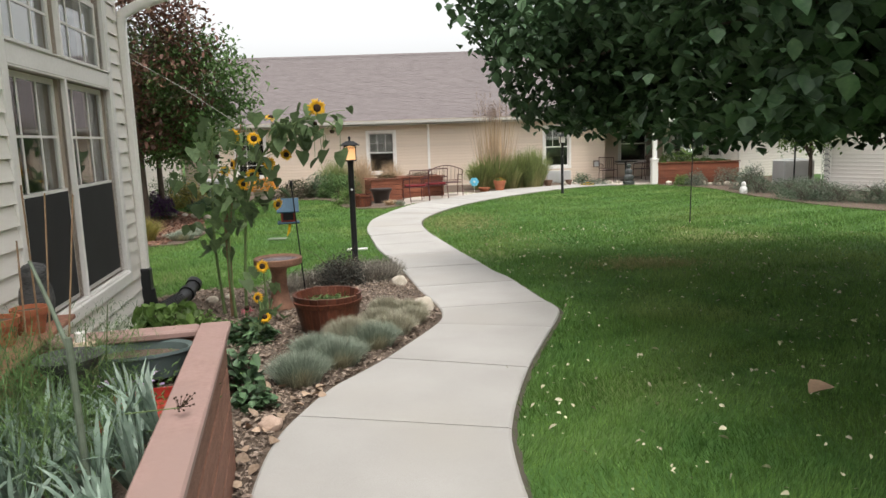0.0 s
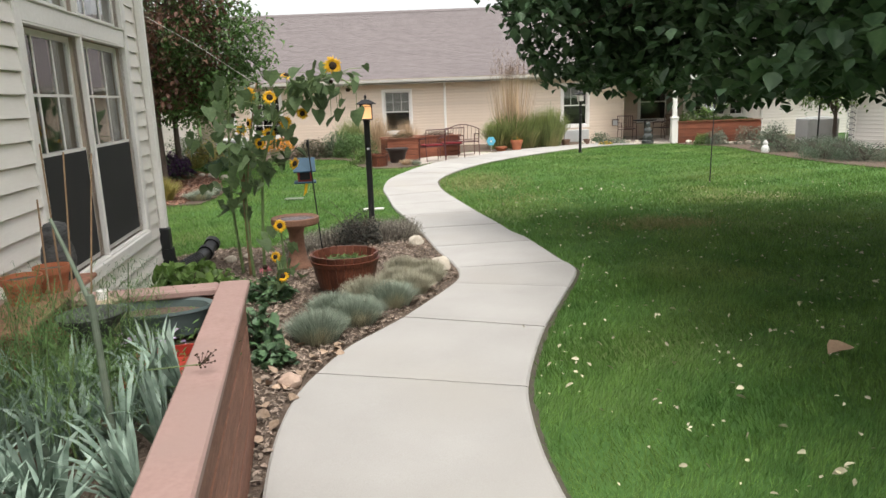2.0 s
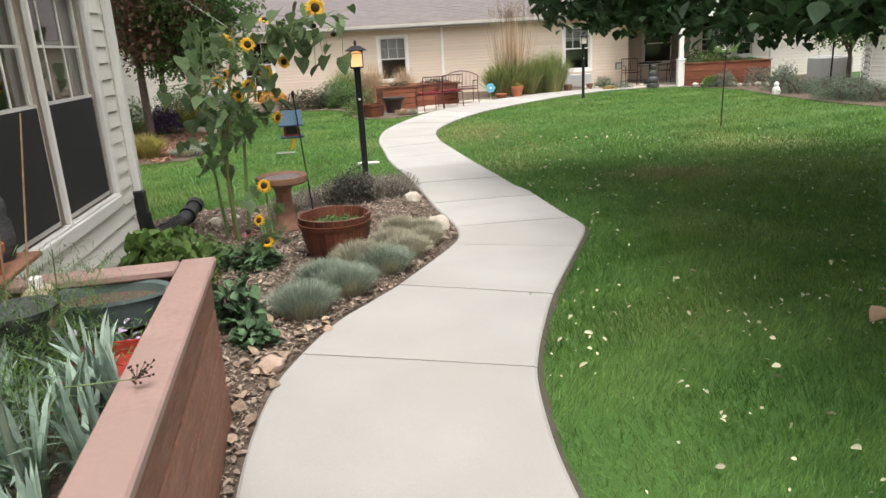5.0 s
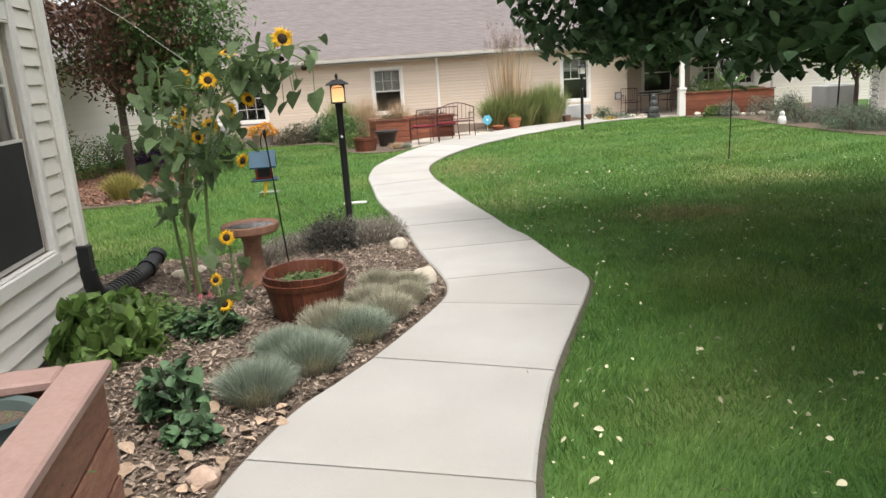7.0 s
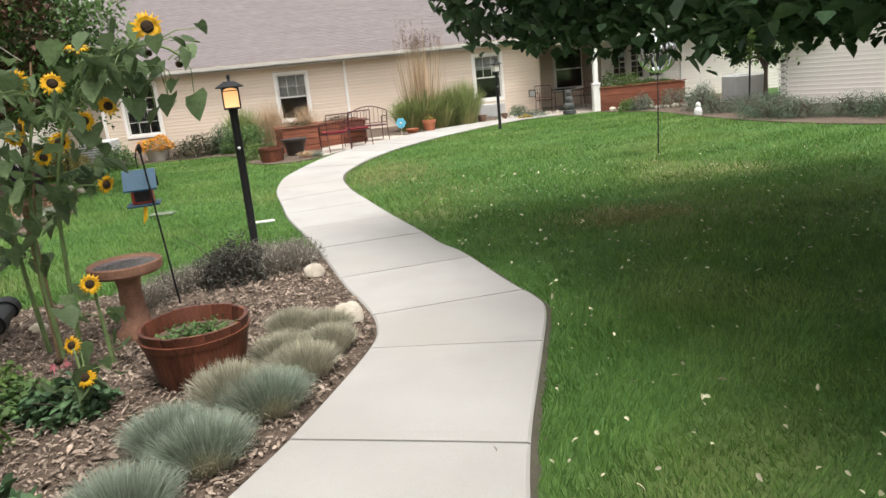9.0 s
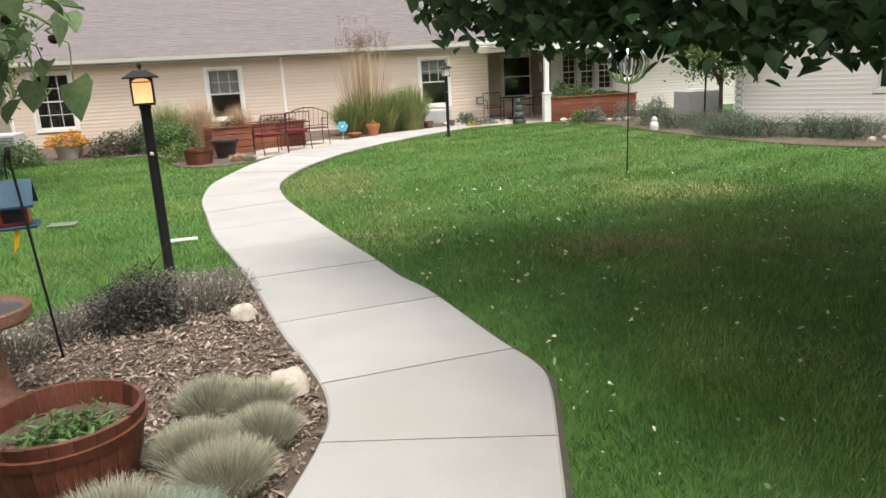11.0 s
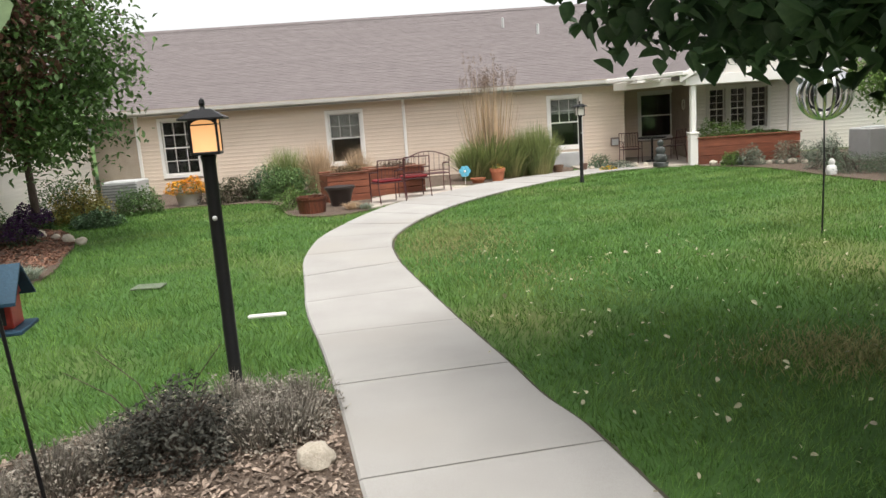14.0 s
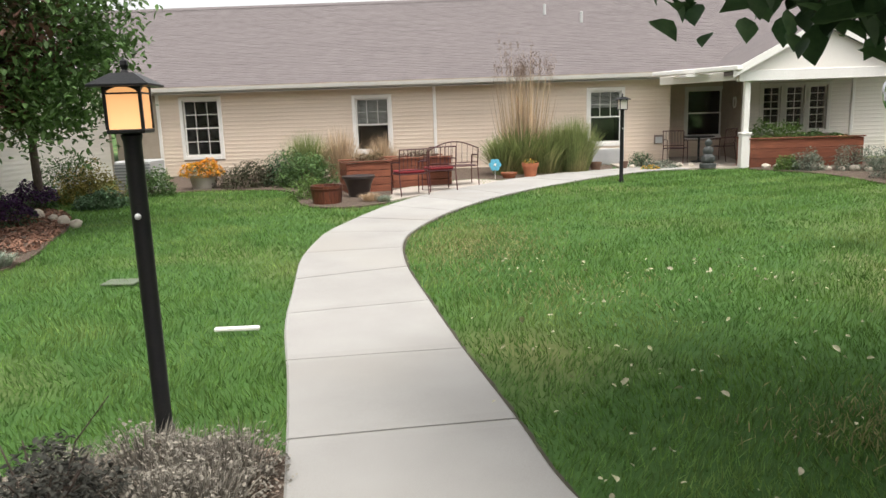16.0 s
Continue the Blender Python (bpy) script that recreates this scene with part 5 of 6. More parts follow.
# leeks: fans of broad strap leaves
for i in range(70):
    x, y = random.uniform(-6.3, -4.7), random.uniform(-0.84, -0.12)
    t = in_bed("leek", "leek with pale blue-green strap leaves", "vegetable", x, y, 0.58)
    tagged(t, group="leeks in the raised bed")
    n = 15
    a = rng.uniform(0, 6.28, n)
    b = np.stack([0.012 * np.cos(a), 0.012 * np.sin(a), np.zeros(n)], 1)
    rr_ = rng.uniform(0.05, 0.24, n)
    tp = np.stack([rr_ * np.cos(a), np.clip(rr_ * np.sin(a), -0.8 - y if y < -0.6 else -1, 1), rng.uniform(0.2, 0.36, n) - rr_ * 0.4], 1)
    part("leaves", strands("leaves", b, tp, 0.021, LEEK, 0.4), LEEK, t)
# dill: tall branching thread-leaved stems
for i in range(24):
    x, y = random.uniform(-5.4, -4.15), random.uniform(-0.68, -0.1)
    h = random.uniform(0.25, 0.55)
    t = in_bed("dill", "wispy green dill plant", "herb", x, y, 0.58)
    tagged(t, group="dill in the raised bed")
    part("stalk", Mesh().tube([(0, 0, 0), (0.02, 0.02, h * 0.5), (random.uniform(-0.1, 0.1), random.uniform(-0.08, 0.08), h)], 0.004, 0.002, 5), STEM, t)
    n = 620
    p = rng.normal(0, 0.065, (n, 3)) * np.array([1, 1, 0]) + np.stack([np.zeros(n), np.zeros(n), rng.uniform(0.05, h, n)], 1)
    d = rng.normal(0, 0.022, (n, 3))
    part("leaves", strands("leaves", p, p + d, 0.0025, LEAF_MID, 0.1), LEAF_MID, t)
shrub_p = in_bed("carrot_tops", "dense feathery green foliage", "vegetable", -4.45, -0.55, 0.58)
part("leaves", leaves("leaves", rng.normal(0, 1, (1500, 3)) * np.array([0.3, 0.17, 0.0]) + np.stack([np.zeros(1500), np.zeros(1500), rng.uniform(0, 0.14, 1500)], 1), 0.03, LEAF_MID, 0, "thin"), LEAF_MID, shrub_p)
cut_st = in_bed("cut_stalk", "thick cut grey-green fennel stalk", "plant stem", -5.35, -0.72, 0.58)
part("stalk", Mesh().tube([(0, 0, 0), (0, 0.005, 0.3), (0.0, 0.01, 0.58)], 0.012, 0.01, 10), LEAF_GREY, cut_st)
part("side_shoot", Mesh().tube([(0, 0.01, 0.54), (0.05, 0.06, 0.66), (0.1, 0.12, 0.8)], 0.008, 0.005, 6), LEAF_GREY, cut_st)
sp = in_bed("seed_stem", "dry dill seed stem leaning over the cap board", "plant stem", -5.0, -0.6, 0.6)
part("stalk", Mesh().tube([(0, 0, 0), (-0.05, -0.15, 0.2), (-0.1, -0.36, 0.22)], 0.004, 0.002, 5), STEM, sp)
um = Mesh()
for i in range(22):
    a, b = random.uniform(0, 6.28), random.uniform(0.01, 0.04)
    e = (-0.1 + b * math.cos(a), -0.38 + b * math.sin(a), 0.23 + random.uniform(-0.02, 0.03))
    um.tube([(-0.1, -0.36, 0.22), e], 0.001, 0.001, 4)
    um.blob(e, (0.004, 0.004, 0.004), 0, 6, 4)
part("umbel", um, BROWN, sp)
tub = in_bed("oval_tub", "oval grey-green plastic tub in the raised bed", "tub", -4.02, -0.6, 0.62)
m_ = Matrix.Diagonal((0.55, 1.0, 1, 1))
part("tub_wall", Mesh().lathe([(0.24, 0), (0.27, 0.11), (0.285, 0.115), (0.28, 0.13), (0.255, 0.12), (0.23, 0.02), (0.001, 0.02)], 28, m=m_), simple("tub_plastic", (0.09, 0.12, 0.115), 0.45), tub, smooth=True)
part("soil", Mesh().lathe([(0.001, 0.085), (0.25, 0.085)], 28, m=m_), MULCH, tub)
tr = in_bed("plant_tray", "red plastic tray corner among the dill", "tray", -4.55, -0.72, 0.58)
part("tray_wall", Mesh().box(-0.2, -0.12, 0.0, 0.2, 0.12, 0.015).box(-0.2, -0.13, 0.0, 0.2, -0.12, 0.07).box(-0.2, 0.12, 0.0, 0.2, 0.13, 0.07).box(0.2, -0.13, 0, 0.21, 0.13, 0.07).box(-0.21, -0.13, 0, -0.2, 0.13, 0.07), REDPLASTIC, tr)
shelf = in_bed("plank_shelf", "weathered plank across the bed carrying pots", "shelf", -4.0, -0.06, 0.58)
part("plank", Mesh().box(-0.5, -0.14, 0.21, 0.58, 0.14, 0.235, 0.005), BEDWOOD, shelf)
part("leg", Mesh().box(-0.45, -0.14, 0, -0.39, 0.13, 0.21), BEDWOOD, shelf)


def pot(x, y, z, r, h, label, m=bed_m, material=TERRA):
    t = thing("flower_pot", label, "flower pot", m @ Matrix.Translation((x, y, z)))
    part("pot_body", Mesh().lathe([(r * 0.68, 0), (r * 0.9, h * 0.72), (r, h * 0.74), (r * 1.02, h), (r * 0.92, h), (r * 0.88, h * 0.8), (0.001, h * 0.8)], 22), material, t, smooth=True)
    part("soil", Mesh().lathe([(0.001, h * 0.84), (r * 0.9, h * 0.84)], 18), MULCH, t)
    return t


pot(-3.8, -0.1, 0.816, 0.085, 0.13, "terracotta pot on the plank")
pot(-4.0, -0.03, 0.816, 0.09, 0.13, "terracotta pot with a wide rim on the plank")
jug = in_bed("plastic_jug", "cut tan plastic jug beside the pots", "jug", -4.18, -0.42, 0.58)
part("jug_body", Mesh().box(-0.07, -0.05, 0, 0.07, 0.05, 0.27, 0.02), TANPLASTIC, jug)
part("neck", Mesh().lathe([(0.025, 0.27), (0.025, 0.31)], 12), WHITE, jug)
bowl = in_bed("garden_bowl", "grey-rimmed shallow bowl standing on the raised bed", "bowl", -4.45, -0.44, 0.58)
part("bowl_wall", Mesh().lathe([(0.06, 0), (0.08, 0.2), (0.13, 0.26), (0.135, 0.28), (0.115, 0.265), (0.07, 0.22), (0.001, 0.21)], 24), STATUE, bowl, smooth=True)
owl = tagged(part("owl_statue", Mesh().lathe([(0.075, 0), (0.09, 0.05), (0.1, 0.13), (0.095, 0.2), (0.075, 0.25), (0.082, 0.28), (0.08, 0.32), (0.06, 0.355), (0.02, 0.37)], 18, jig=0.05), mat("dark_barred_plastic", (0.1, 0.1, 0.098), (0.018, 0.019, 0.02), 0.55, 6, 40, 0.3, stretch=(1, 1, 6)), smooth=True, m=bed_m @ Matrix.Translation((-3.55, -0.06, 0.816)) @ Matrix.Diagonal((0.85, 0.85, 0.85, 1))), "dark barred plastic owl decoy on the plank", "owl decoy")
for i, (x, y, dx, dy, h) in enumerate(((-4.0, -0.2, 0.05, 0.02, 1.55), (-4.1, -0.25, 0.3, 0.02, 1.5), (-4.05, -0.3, 0.38, -0.02, 1.48), (-4.2, -0.2, 0.2, 0.05, 1.3), (-4.6, -0.15, -0.1, 0.02, 1.5), (-4.8, -0.12, -0.02, 0.05, 1.6))):
    ob = in_bed("cane", "thin bamboo cane leaning by the window", "cane", x, y, 0.55)
    part("rod", Mesh().tube([(0, 0, 0), (dx * 0.5, dy * 0.5, (h - 0.55) * 0.5), (dx, dy, h - 0.55)], 0.005, 0.004, 6), CANE, ob)
    tagged(ob, group="canes by the window")
pan = in_bed("pansies", "purple and white pansies in the raised bed", "flower", -4.25, -0.55, 0.58)
part("foliage", leaves("foliage", scatter(260, (0, 0), (0.16, 0.2, 0.1)), 0.04, LEAF_OAK, 0), LEAF_OAK, pan)
part("blooms", leaves("blooms", scatter(40, (1, 0), (0.16, 0.2, 0.13), 0.1), 0.045, mat("pale_violet_petal", (0.6, 0.5, 0.66), (0.35, 0.2, 0.42), 0.6), 0, "heart"), PURPLE, pan)

# cable from the near house to the tree
cab = thing("cable", "thin pale wire strung from the house to the tree", "cable")
part("wire", Mesh().tube([(-6.3, 14.8, 4.25), (-5.0, 11.6, 3.6), (-3.81, 8.8, 3.05), (-2.6, 7.4, 2.5), (-1.66, 6.3, 2.02)], 0.0032, seg=5), CABLE, cab)

# ---- lawn ----
sp_ = thing("wind_spinner", "round silver wire wind spinner on a thin pole", "garden spinner", Matrix.Translation(g(5.27, 12.85)))
part("pole", Mesh().tube([(0, 0, -0.1), (0.03, 0.05, 0.8), (0.1, 0.2, 1.4)], 0.012, 0.01, 8), BLACK, sp_)
for i in range(9):
    a = math.pi * i / 9
    ring = [Vector((0.3 * math.cos(t_) * math.cos(a) + 0.1, 0.3 * math.cos(t_) * math.sin(a) + 0.2, 1.66 + 0.3 * math.sin(t_))) for t_ in np.linspace(0, 2 * math.pi, 25)]
    part("hoop", Mesh().tube(ring, 0.02, seg=5), CHROME, sp_, smooth=True)
for i in range(4):
    a = math.pi * i / 4 + 0.3
    ring = [Vector((0.2 * math.cos(t_) * math.cos(a) + 0.1, 0.2 * math.cos(t_) * math.sin(a) + 0.2, 1.66 + 0.2 * math.sin(t_))) for t_ in np.linspace(0, 2 * math.pi, 19)]
    part("inner_hoop", Mesh().tube(ring, 0.016, seg=5), BLACK, sp_, smooth=True)
mk = tagged(part("marker_strip", Mesh().box(-0.17, -0.022, 0, 0.17, 0.022, 0.035, 0.01), WHITE, m=Matrix.Translation(g(-1.04, 10.67)) @ pose(0, 0, 0.02, 0, 0, 4)), "white plastic strip lying in the grass", "marker")
cv = tagged(part("valve_cover", Mesh().box(-0.17, -0.12, 0, 0.17, 0.12, 0.02, 0.006), mat("dull_green_plastic", (0.16, 0.19, 0.13), None, 0.8), m=Matrix.Translation(g(-2.77, 12.47))), "dull grey valve box cover in the lawn", "valve cover")


# ---- far patio ----
def chair(x, y, rz, label, w=0.58, cushion=True, arch=False):
    t = thing("patio_chair", label, "chair", Matrix.Translation(g(x, y, 0.022)) @ pose(0, 0, 0, 0, 0, rz), "metal chairs on the patio")
    for sx in (-1, 1):
        part("front_leg", Mesh().tube([(sx * w / 2, -0.25, 0), (sx * w / 2, -0.24, 0.42), (sx * w / 2, -0.22, 0.62)], 0.012, seg=6), CHAIRMETAL, t)
        part("back_leg", Mesh().tube([(sx * w / 2, 0.3, 0), (sx * w / 2, 0.22, 0.42), (sx * w / 2, 0.28, 0.8 if arch else 0.9)], 0.012, seg=6), CHAIRMETAL, t)
        part("arm", Mesh().tube([(sx * w / 2, -0.24, 0.62), (sx * w / 2, 0.0, 0.65), (sx * w / 2, 0.26, 0.66)], 0.014, seg=6), CHAIRMETAL, t)
    n = 9 if arch else 7
    top = [(-w / 2 + w * i / 12, 0.29, (0.8 + 0.16 * math.sin(math.pi * i / 12)) if arch else 0.9) for i in range(13)]
    part("top_rail", Mesh().tube(top, 0.013, seg=6), CHAIRMETAL, t)
    part("low_rail", Mesh().tube([(-w / 2, 0.23, 0.5), (w / 2, 0.23, 0.5)], 0.01, seg=6), CHAIRMETAL, t)
    for i in range(1, n):
        xx = -w / 2 + w * i / n
        part("back_bar", Mesh().tube([(xx, 0.23, 0.5), (xx, 0.29, 0.9 if not arch else 0.8 + 0.16 * math.sin(math.pi * i / n))], 0.006, seg=5), CHAIRMETAL, t)
    part("seat", Mesh().box(-w / 2, -0.25, 0.41, w / 2, 0.24, 0.43, 0.006), CHAIRMETAL, t)
    if cushion:
        part("cushion", Mesh().box(-w / 2 + 0.03, -0.24, 0.432, w / 2 - 0.03, 0.21, 0.485, 0.02), REDCLOTH, t, "dull red seat cushion")
    return t


chair(-0.31, 19.55, 205, "black metal patio chair with red cushion")
chair(0.26, 20.26, 200, "black metal patio chair with red cushion beside the wooden planter")
chair(0.50, 21.22, 196, "black metal bench with an arched back", 1.1, False, True)


def box_planter(x, y, w, d, h, rz, label, rows=4, material=REDWOOD):
    t = thing("wooden_planter", label, "planter", Matrix.Translation(g(x, y, 0.01)) @ pose(0, 0, 0, 0, 0, rz))
    bh = h / rows
    for k in range(rows):
        z0, z1 = k * bh, (k + 1) * bh - 0.014
        for yy in (0, d - 0.03):
            part("board", Mesh().box(0, yy, z0, w, yy + 0.03, z1, 0.004), material, t)
        for xx in (0.0, w - 0.03):
            part("end_board", Mesh().box(xx, 0.031, z0, xx + 0.03, d - 0.031, z1, 0.004), material, t)
    part("cap", Mesh().box(-0.03, -0.04, h, w + 0.03, 0.06, h + 0.03, 0.005), material, t)
    part("back_cap", Mesh().box(-0.03, d - 0.06, h, w + 0.03, d + 0.04, h + 0.03, 0.005), material, t)
    part("soil", Mesh().box(0.03, 0.03, h - 0.12, w - 0.03, d - 0.03, h - 0.06), MULCH, t)
    return t


def fill(name, label, x, y, z, rx, ry, h, n, size, material, rz=0, shape="oval", blooms=None):
    t = thing(name, label, "plant", Matrix.Translation((x, y, z)) @ pose(0, 0, 0, 0, 0, rz))
    part("foliage", leaves("foliage", scatter(n, (x, y), (rx, ry, h)), size, material, 0.1, shape), material, t)
    if blooms:
        p = scatter(n // 4, (x, y), (rx, ry, h * 1.05), 0.05)
        part("blooms", leaves("blooms", p[p[:, 2] > h * 0.25], size, blooms, 0, "broad"), blooms, t)
    return t


box_planter(-1.66, 20.22, 0.95, 0.9, 0.62, 18, "reddish stained wooden box planter on the patio")
box_planter(-0.77, 21.03, 1.35, 0.8, 0.62, 18, "reddish stained wooden box planter behind the chairs")
fill("sedum", "rusty brown-green sedum in the planter", -1.24, 20.77, 0.55, 0.42, 0.36, 0.24, 900, 0.05, mat("rusty_foliage", (0.16, 0.09, 0.05), (0.09, 0.09, 0.04), 0.7, island=0.4), 18)
fill("sedum", "rusty brown-green sedum in the planter", -0.16, 21.60, 0.54, 0.55, 0.3, 0.26, 900, 0.05, mat("russet_foliage", (0.13, 0.075, 0.06), (0.08, 0.08, 0.04), 0.7, island=0.4), 18)
pt = thing("dark_planter", "dark round planter tub at the patio edge", "planter", Matrix.Translation(g(-1.33, 19.63)))
part("tub_wall", Mesh().lathe([(0.2, 0), (0.25, 0.25), (0.3, 0.36), (0.33, 0.38), (0.33, 0.42), (0.27, 0.4), (0.001, 0.36)], 22), simple("dark_glaze", (0.03, 0.022, 0.02), 0.35), pt, smooth=True)
barrel(-1.80, 18.67, 0.3, 0.26, 0.34, 18, "weathered brown half barrel at the lawn edge", False)
shrub("mounding_shrub", "light green mounded plant behind the barrel", -2.35, 19.66, 0.42, 0.42, 1200, 0.05, LEAF_LIGHT)
tuft("low_grass", "tan low grass tuft on the patio edge", -1.01, 18.78, 0.3, 0.18, 300, 0.008, STRAW, 0.4)
tuft("low_grass", "tan low grass tuft on the patio edge", -0.73, 18.64, 0.22, 0.14, 260, 0.008, FESCUE, 0.4)

# bed before the far house
shrub("shrub", "dull green rounded shrub by the far wall", -2.95, 22.10, 0.75, 0.85, 3200, 0.06, LEAF_MID)
shrub("shrub", "dark bronze-green low shrub by the far wall", -4.33, 22.45, 0.8, 0.6, 3000, 0.055, mat("bronze_foliage", (0.075, 0.085, 0.04), (0.05, 0.04, 0.025), 0.7, island=0.4, trans=0.2))
shrub("shrub", "dark green shrub by the far wall", -3.60, 22.75, 0.6, 0.8, 2400, 0.06, LEAF_OAK)
tuft("tall_grass", "tall feathery green grass under the window", -3.13, 23.52, 0.9, 1.3, 900, 0.011, REED, 0.35)
tuft("tall_grass", "tall tan-green grass under the window", -2.30, 23.46, 0.75, 1.35, 800, 0.010, STRAW, 0.35)
tuft("tall_grass", "wispy tan grass before the window", -1.27, 23.78, 0.6, 1.15, 700, 0.009, STRAW, 0.35)
for x, y, r, h, n in ((2.32, 23.84, 1.1, 1.3, 800), (1.84, 23.62, 0.9, 1.05, 500), (2.89, 23.76, 0.9, 1.1, 500)):
    tuft("reed_clump", "green arching reed grass by the far wall", x, y, r, h, n, 0.022, REED, 0.3)
t = thing("plume_grass", "very tall straw-coloured plume grass stems", "grass", Matrix.Translation(g(2.32, 23.84)))
n = 300
a, k = rng.uniform(0, 6.28, n), rng.uniform(0, 1, n)
b_ = np.stack([0.5 * k * np.cos(a), 0.25 * k * np.sin(a), np.zeros(n)], 1)
tp_ = np.stack([0.95 * k * np.cos(a), 0.4 * k * np.sin(a), rng.uniform(1.3, 2.75, n) + 0.5 * (rng.uniform(0, 1, n) < 0.12)], 1)
part("stems", strands("stems", b_, tp_, 0.022, STRAW, 0.05), STRAW, t)
tops = tp_[tp_[:, 2] > 2.5]
pl = np.repeat(tops, 26, 0) + rng.normal(0, 1, (len(tops) * 26, 3)) * np.array([0.025, 0.025, 0.14])
part("plumes", leaves("plumes", pl, 0.06, mat("dry_plume", (0.3, 0.22, 0.17), (0.2, 0.15, 0.12), 0.9, island=0.3, trans=0.3), -1.0, "thin"), STRAW, t)
tuft("fountain_grass", "full yellow-green fountain grass by the far wall", 3.66, 23.94, 0.85, 1.45, 1800, 0.010, REED, 0.4)
tuft("fountain_grass", "full yellow-green fountain grass by the far wall", 3.18, 24.06, 0.7, 1.35, 1000, 0.010, REED, 0.4)
I4 = Matrix.Identity(4)
pot(2.40, 22.72, 0.02, 0.2, 0.33, "terracotta pot with orange flowers by the path", I4)
fill("marigolds", "small orange flowers in the terracotta pot", 2.40, 22.72, 0.29, 0.17, 0.17, 0.14, 220, 0.04, LEAF_MID, 0, "oval", ORANGE)
pot(1.88, 22.65, 0.02, 0.2, 0.12, "shallow terracotta bowl by the reeds", I4)
pw = thing("pinwheel", "turquoise flower-shaped garden pinwheel", "pinwheel", Matrix.Translation(g(1.53, 22.30)))
part("stick", Mesh().tube([(0, 0, 0), (0, 0, 0.36)], 0.006, seg=6), WHITE, pw)
for i in range(6):
    part("petal", Mesh().lathe([(0.001, -0.012), (0.06, -0.004), (0.06, 0.004), (0.001, 0.012)], 10), CYAN, pw, m=pose(0.09 * math.cos(i * 1.047), -0.01, 0.36 + 0.09 * math.sin(i * 1.047), 90))
part("hub", Mesh().blob((0, -0.02, 0.36), (0.03, 0.02, 0.03), 0), WHITE, pw)
ac = thing("wall_air_conditioner", "pale grey through-wall air conditioner below the window", "air conditioner", far_m @ Matrix.Translation((4.65, -0.02, 0.57)))
part("casing", Mesh().box(-0.45, -0.28, 0, 0.45, 0, 0.46, 0.015), GREYMETAL, ac)
for i in range(9):
    part("louvre", Mesh().box(-0.4, -0.29, 0.05 + i * 0.042, 0.4, -0.278, 0.07 + i * 0.042), GREYMETAL, ac)
mb = thing("vent_hood", "small grey-brown vent hood on the siding", "vent", far_m @ Matrix.Translation((6.12, -0.02, 1.12)))
part("hood", Mesh().box(-0.12, -0.1, 0, 0.12, 0, 0.25, 0.015), mat("taupe_plastic", (0.25, 0.2, 0.17), None, 0.6), mb)
part("flap", Mesh().box(-0.1, -0.11, 0.02, 0.1, -0.1, 0.2, 0.004), GREYMETAL, mb)
shrub("shrub", "small dark green shrub by the porch", 5.54, 24.63, 0.38, 0.42, 1100, 0.045, LEAF_OAK)
shrub("ground_cover", "low green cover by the porch slab", 5.97, 24.21, 0.5, 0.22, 900, 0.045, LEAF_GREY)
shrub("flowers", "low yellow flowers at the bed edge", 5.58, 23.76, 0.28, 0.12, 260, 0.04, LEAF_MID, "oval", 0, "flower", YELLOW, 160)
pot(4.24, 24.15, 0.02, 0.16, 0.2, "brown clay pot under the window", I4, mat("brown_clay", (0.2, 0.12, 0.08), None, 0.8))
pot(5.01, 24.32, 0.02, 0.12, 0.18, "brown clay pot under the window", I4, mat("umber_clay", (0.18, 0.11, 0.08), None, 0.8))
mum = thing("mum_planter", "orange and yellow mums in a pale tub", "planter", Matrix.Translation(g(-5.38, 22.24)))
part("tub_wall", Mesh().lathe([(0.26, 0), (0.33, 0.32), (0.35, 0.34), (0.3, 0.34), (0.001, 0.3)], 20), mat("pale_resin", (0.5, 0.46, 0.4), None, 0.7), mum, smooth=True)
part("foliage", leaves("foliage", scatter(700, (0, 0), (0.48, 0.42, 0.34)) + np.array([0, 0, 0.3]), 0.05, LEAF_MID, 0), LEAF_MID, mum)
part("blooms", leaves("blooms", scatter(900, (2, 0), (0.5, 0.44, 0.38), 0.08) + np.array([0, 0, 0.3]), 0.06, ORANGE, 0, "broad"), ORANGE, mum)
acl = thing("air_conditioner", "ribbed grey outdoor air conditioner unit", "air conditioner", Matrix.Translation(g(-6.91, 22.32)))
part("casing", Mesh().box(-0.42, -0.42, 0.05, 0.42, 0.42, 0.72, 0.03), GREYMETAL, acl)
for i in range(8):
    part("rib", Mesh().box(-0.43, -0.435, 0.12 + i * 0.07, 0.43, -0.425, 0.15 + i * 0.07), mat("dark_rib", (0.25, 0.25, 0.25), None, 0.5) if i == 0 else bpy.data.materials["dark_rib"], acl)
part("pad", Mesh().box(-0.5, -0.5, -0.02, 0.5, 0.5, 0.05), CONCRETE, acl)

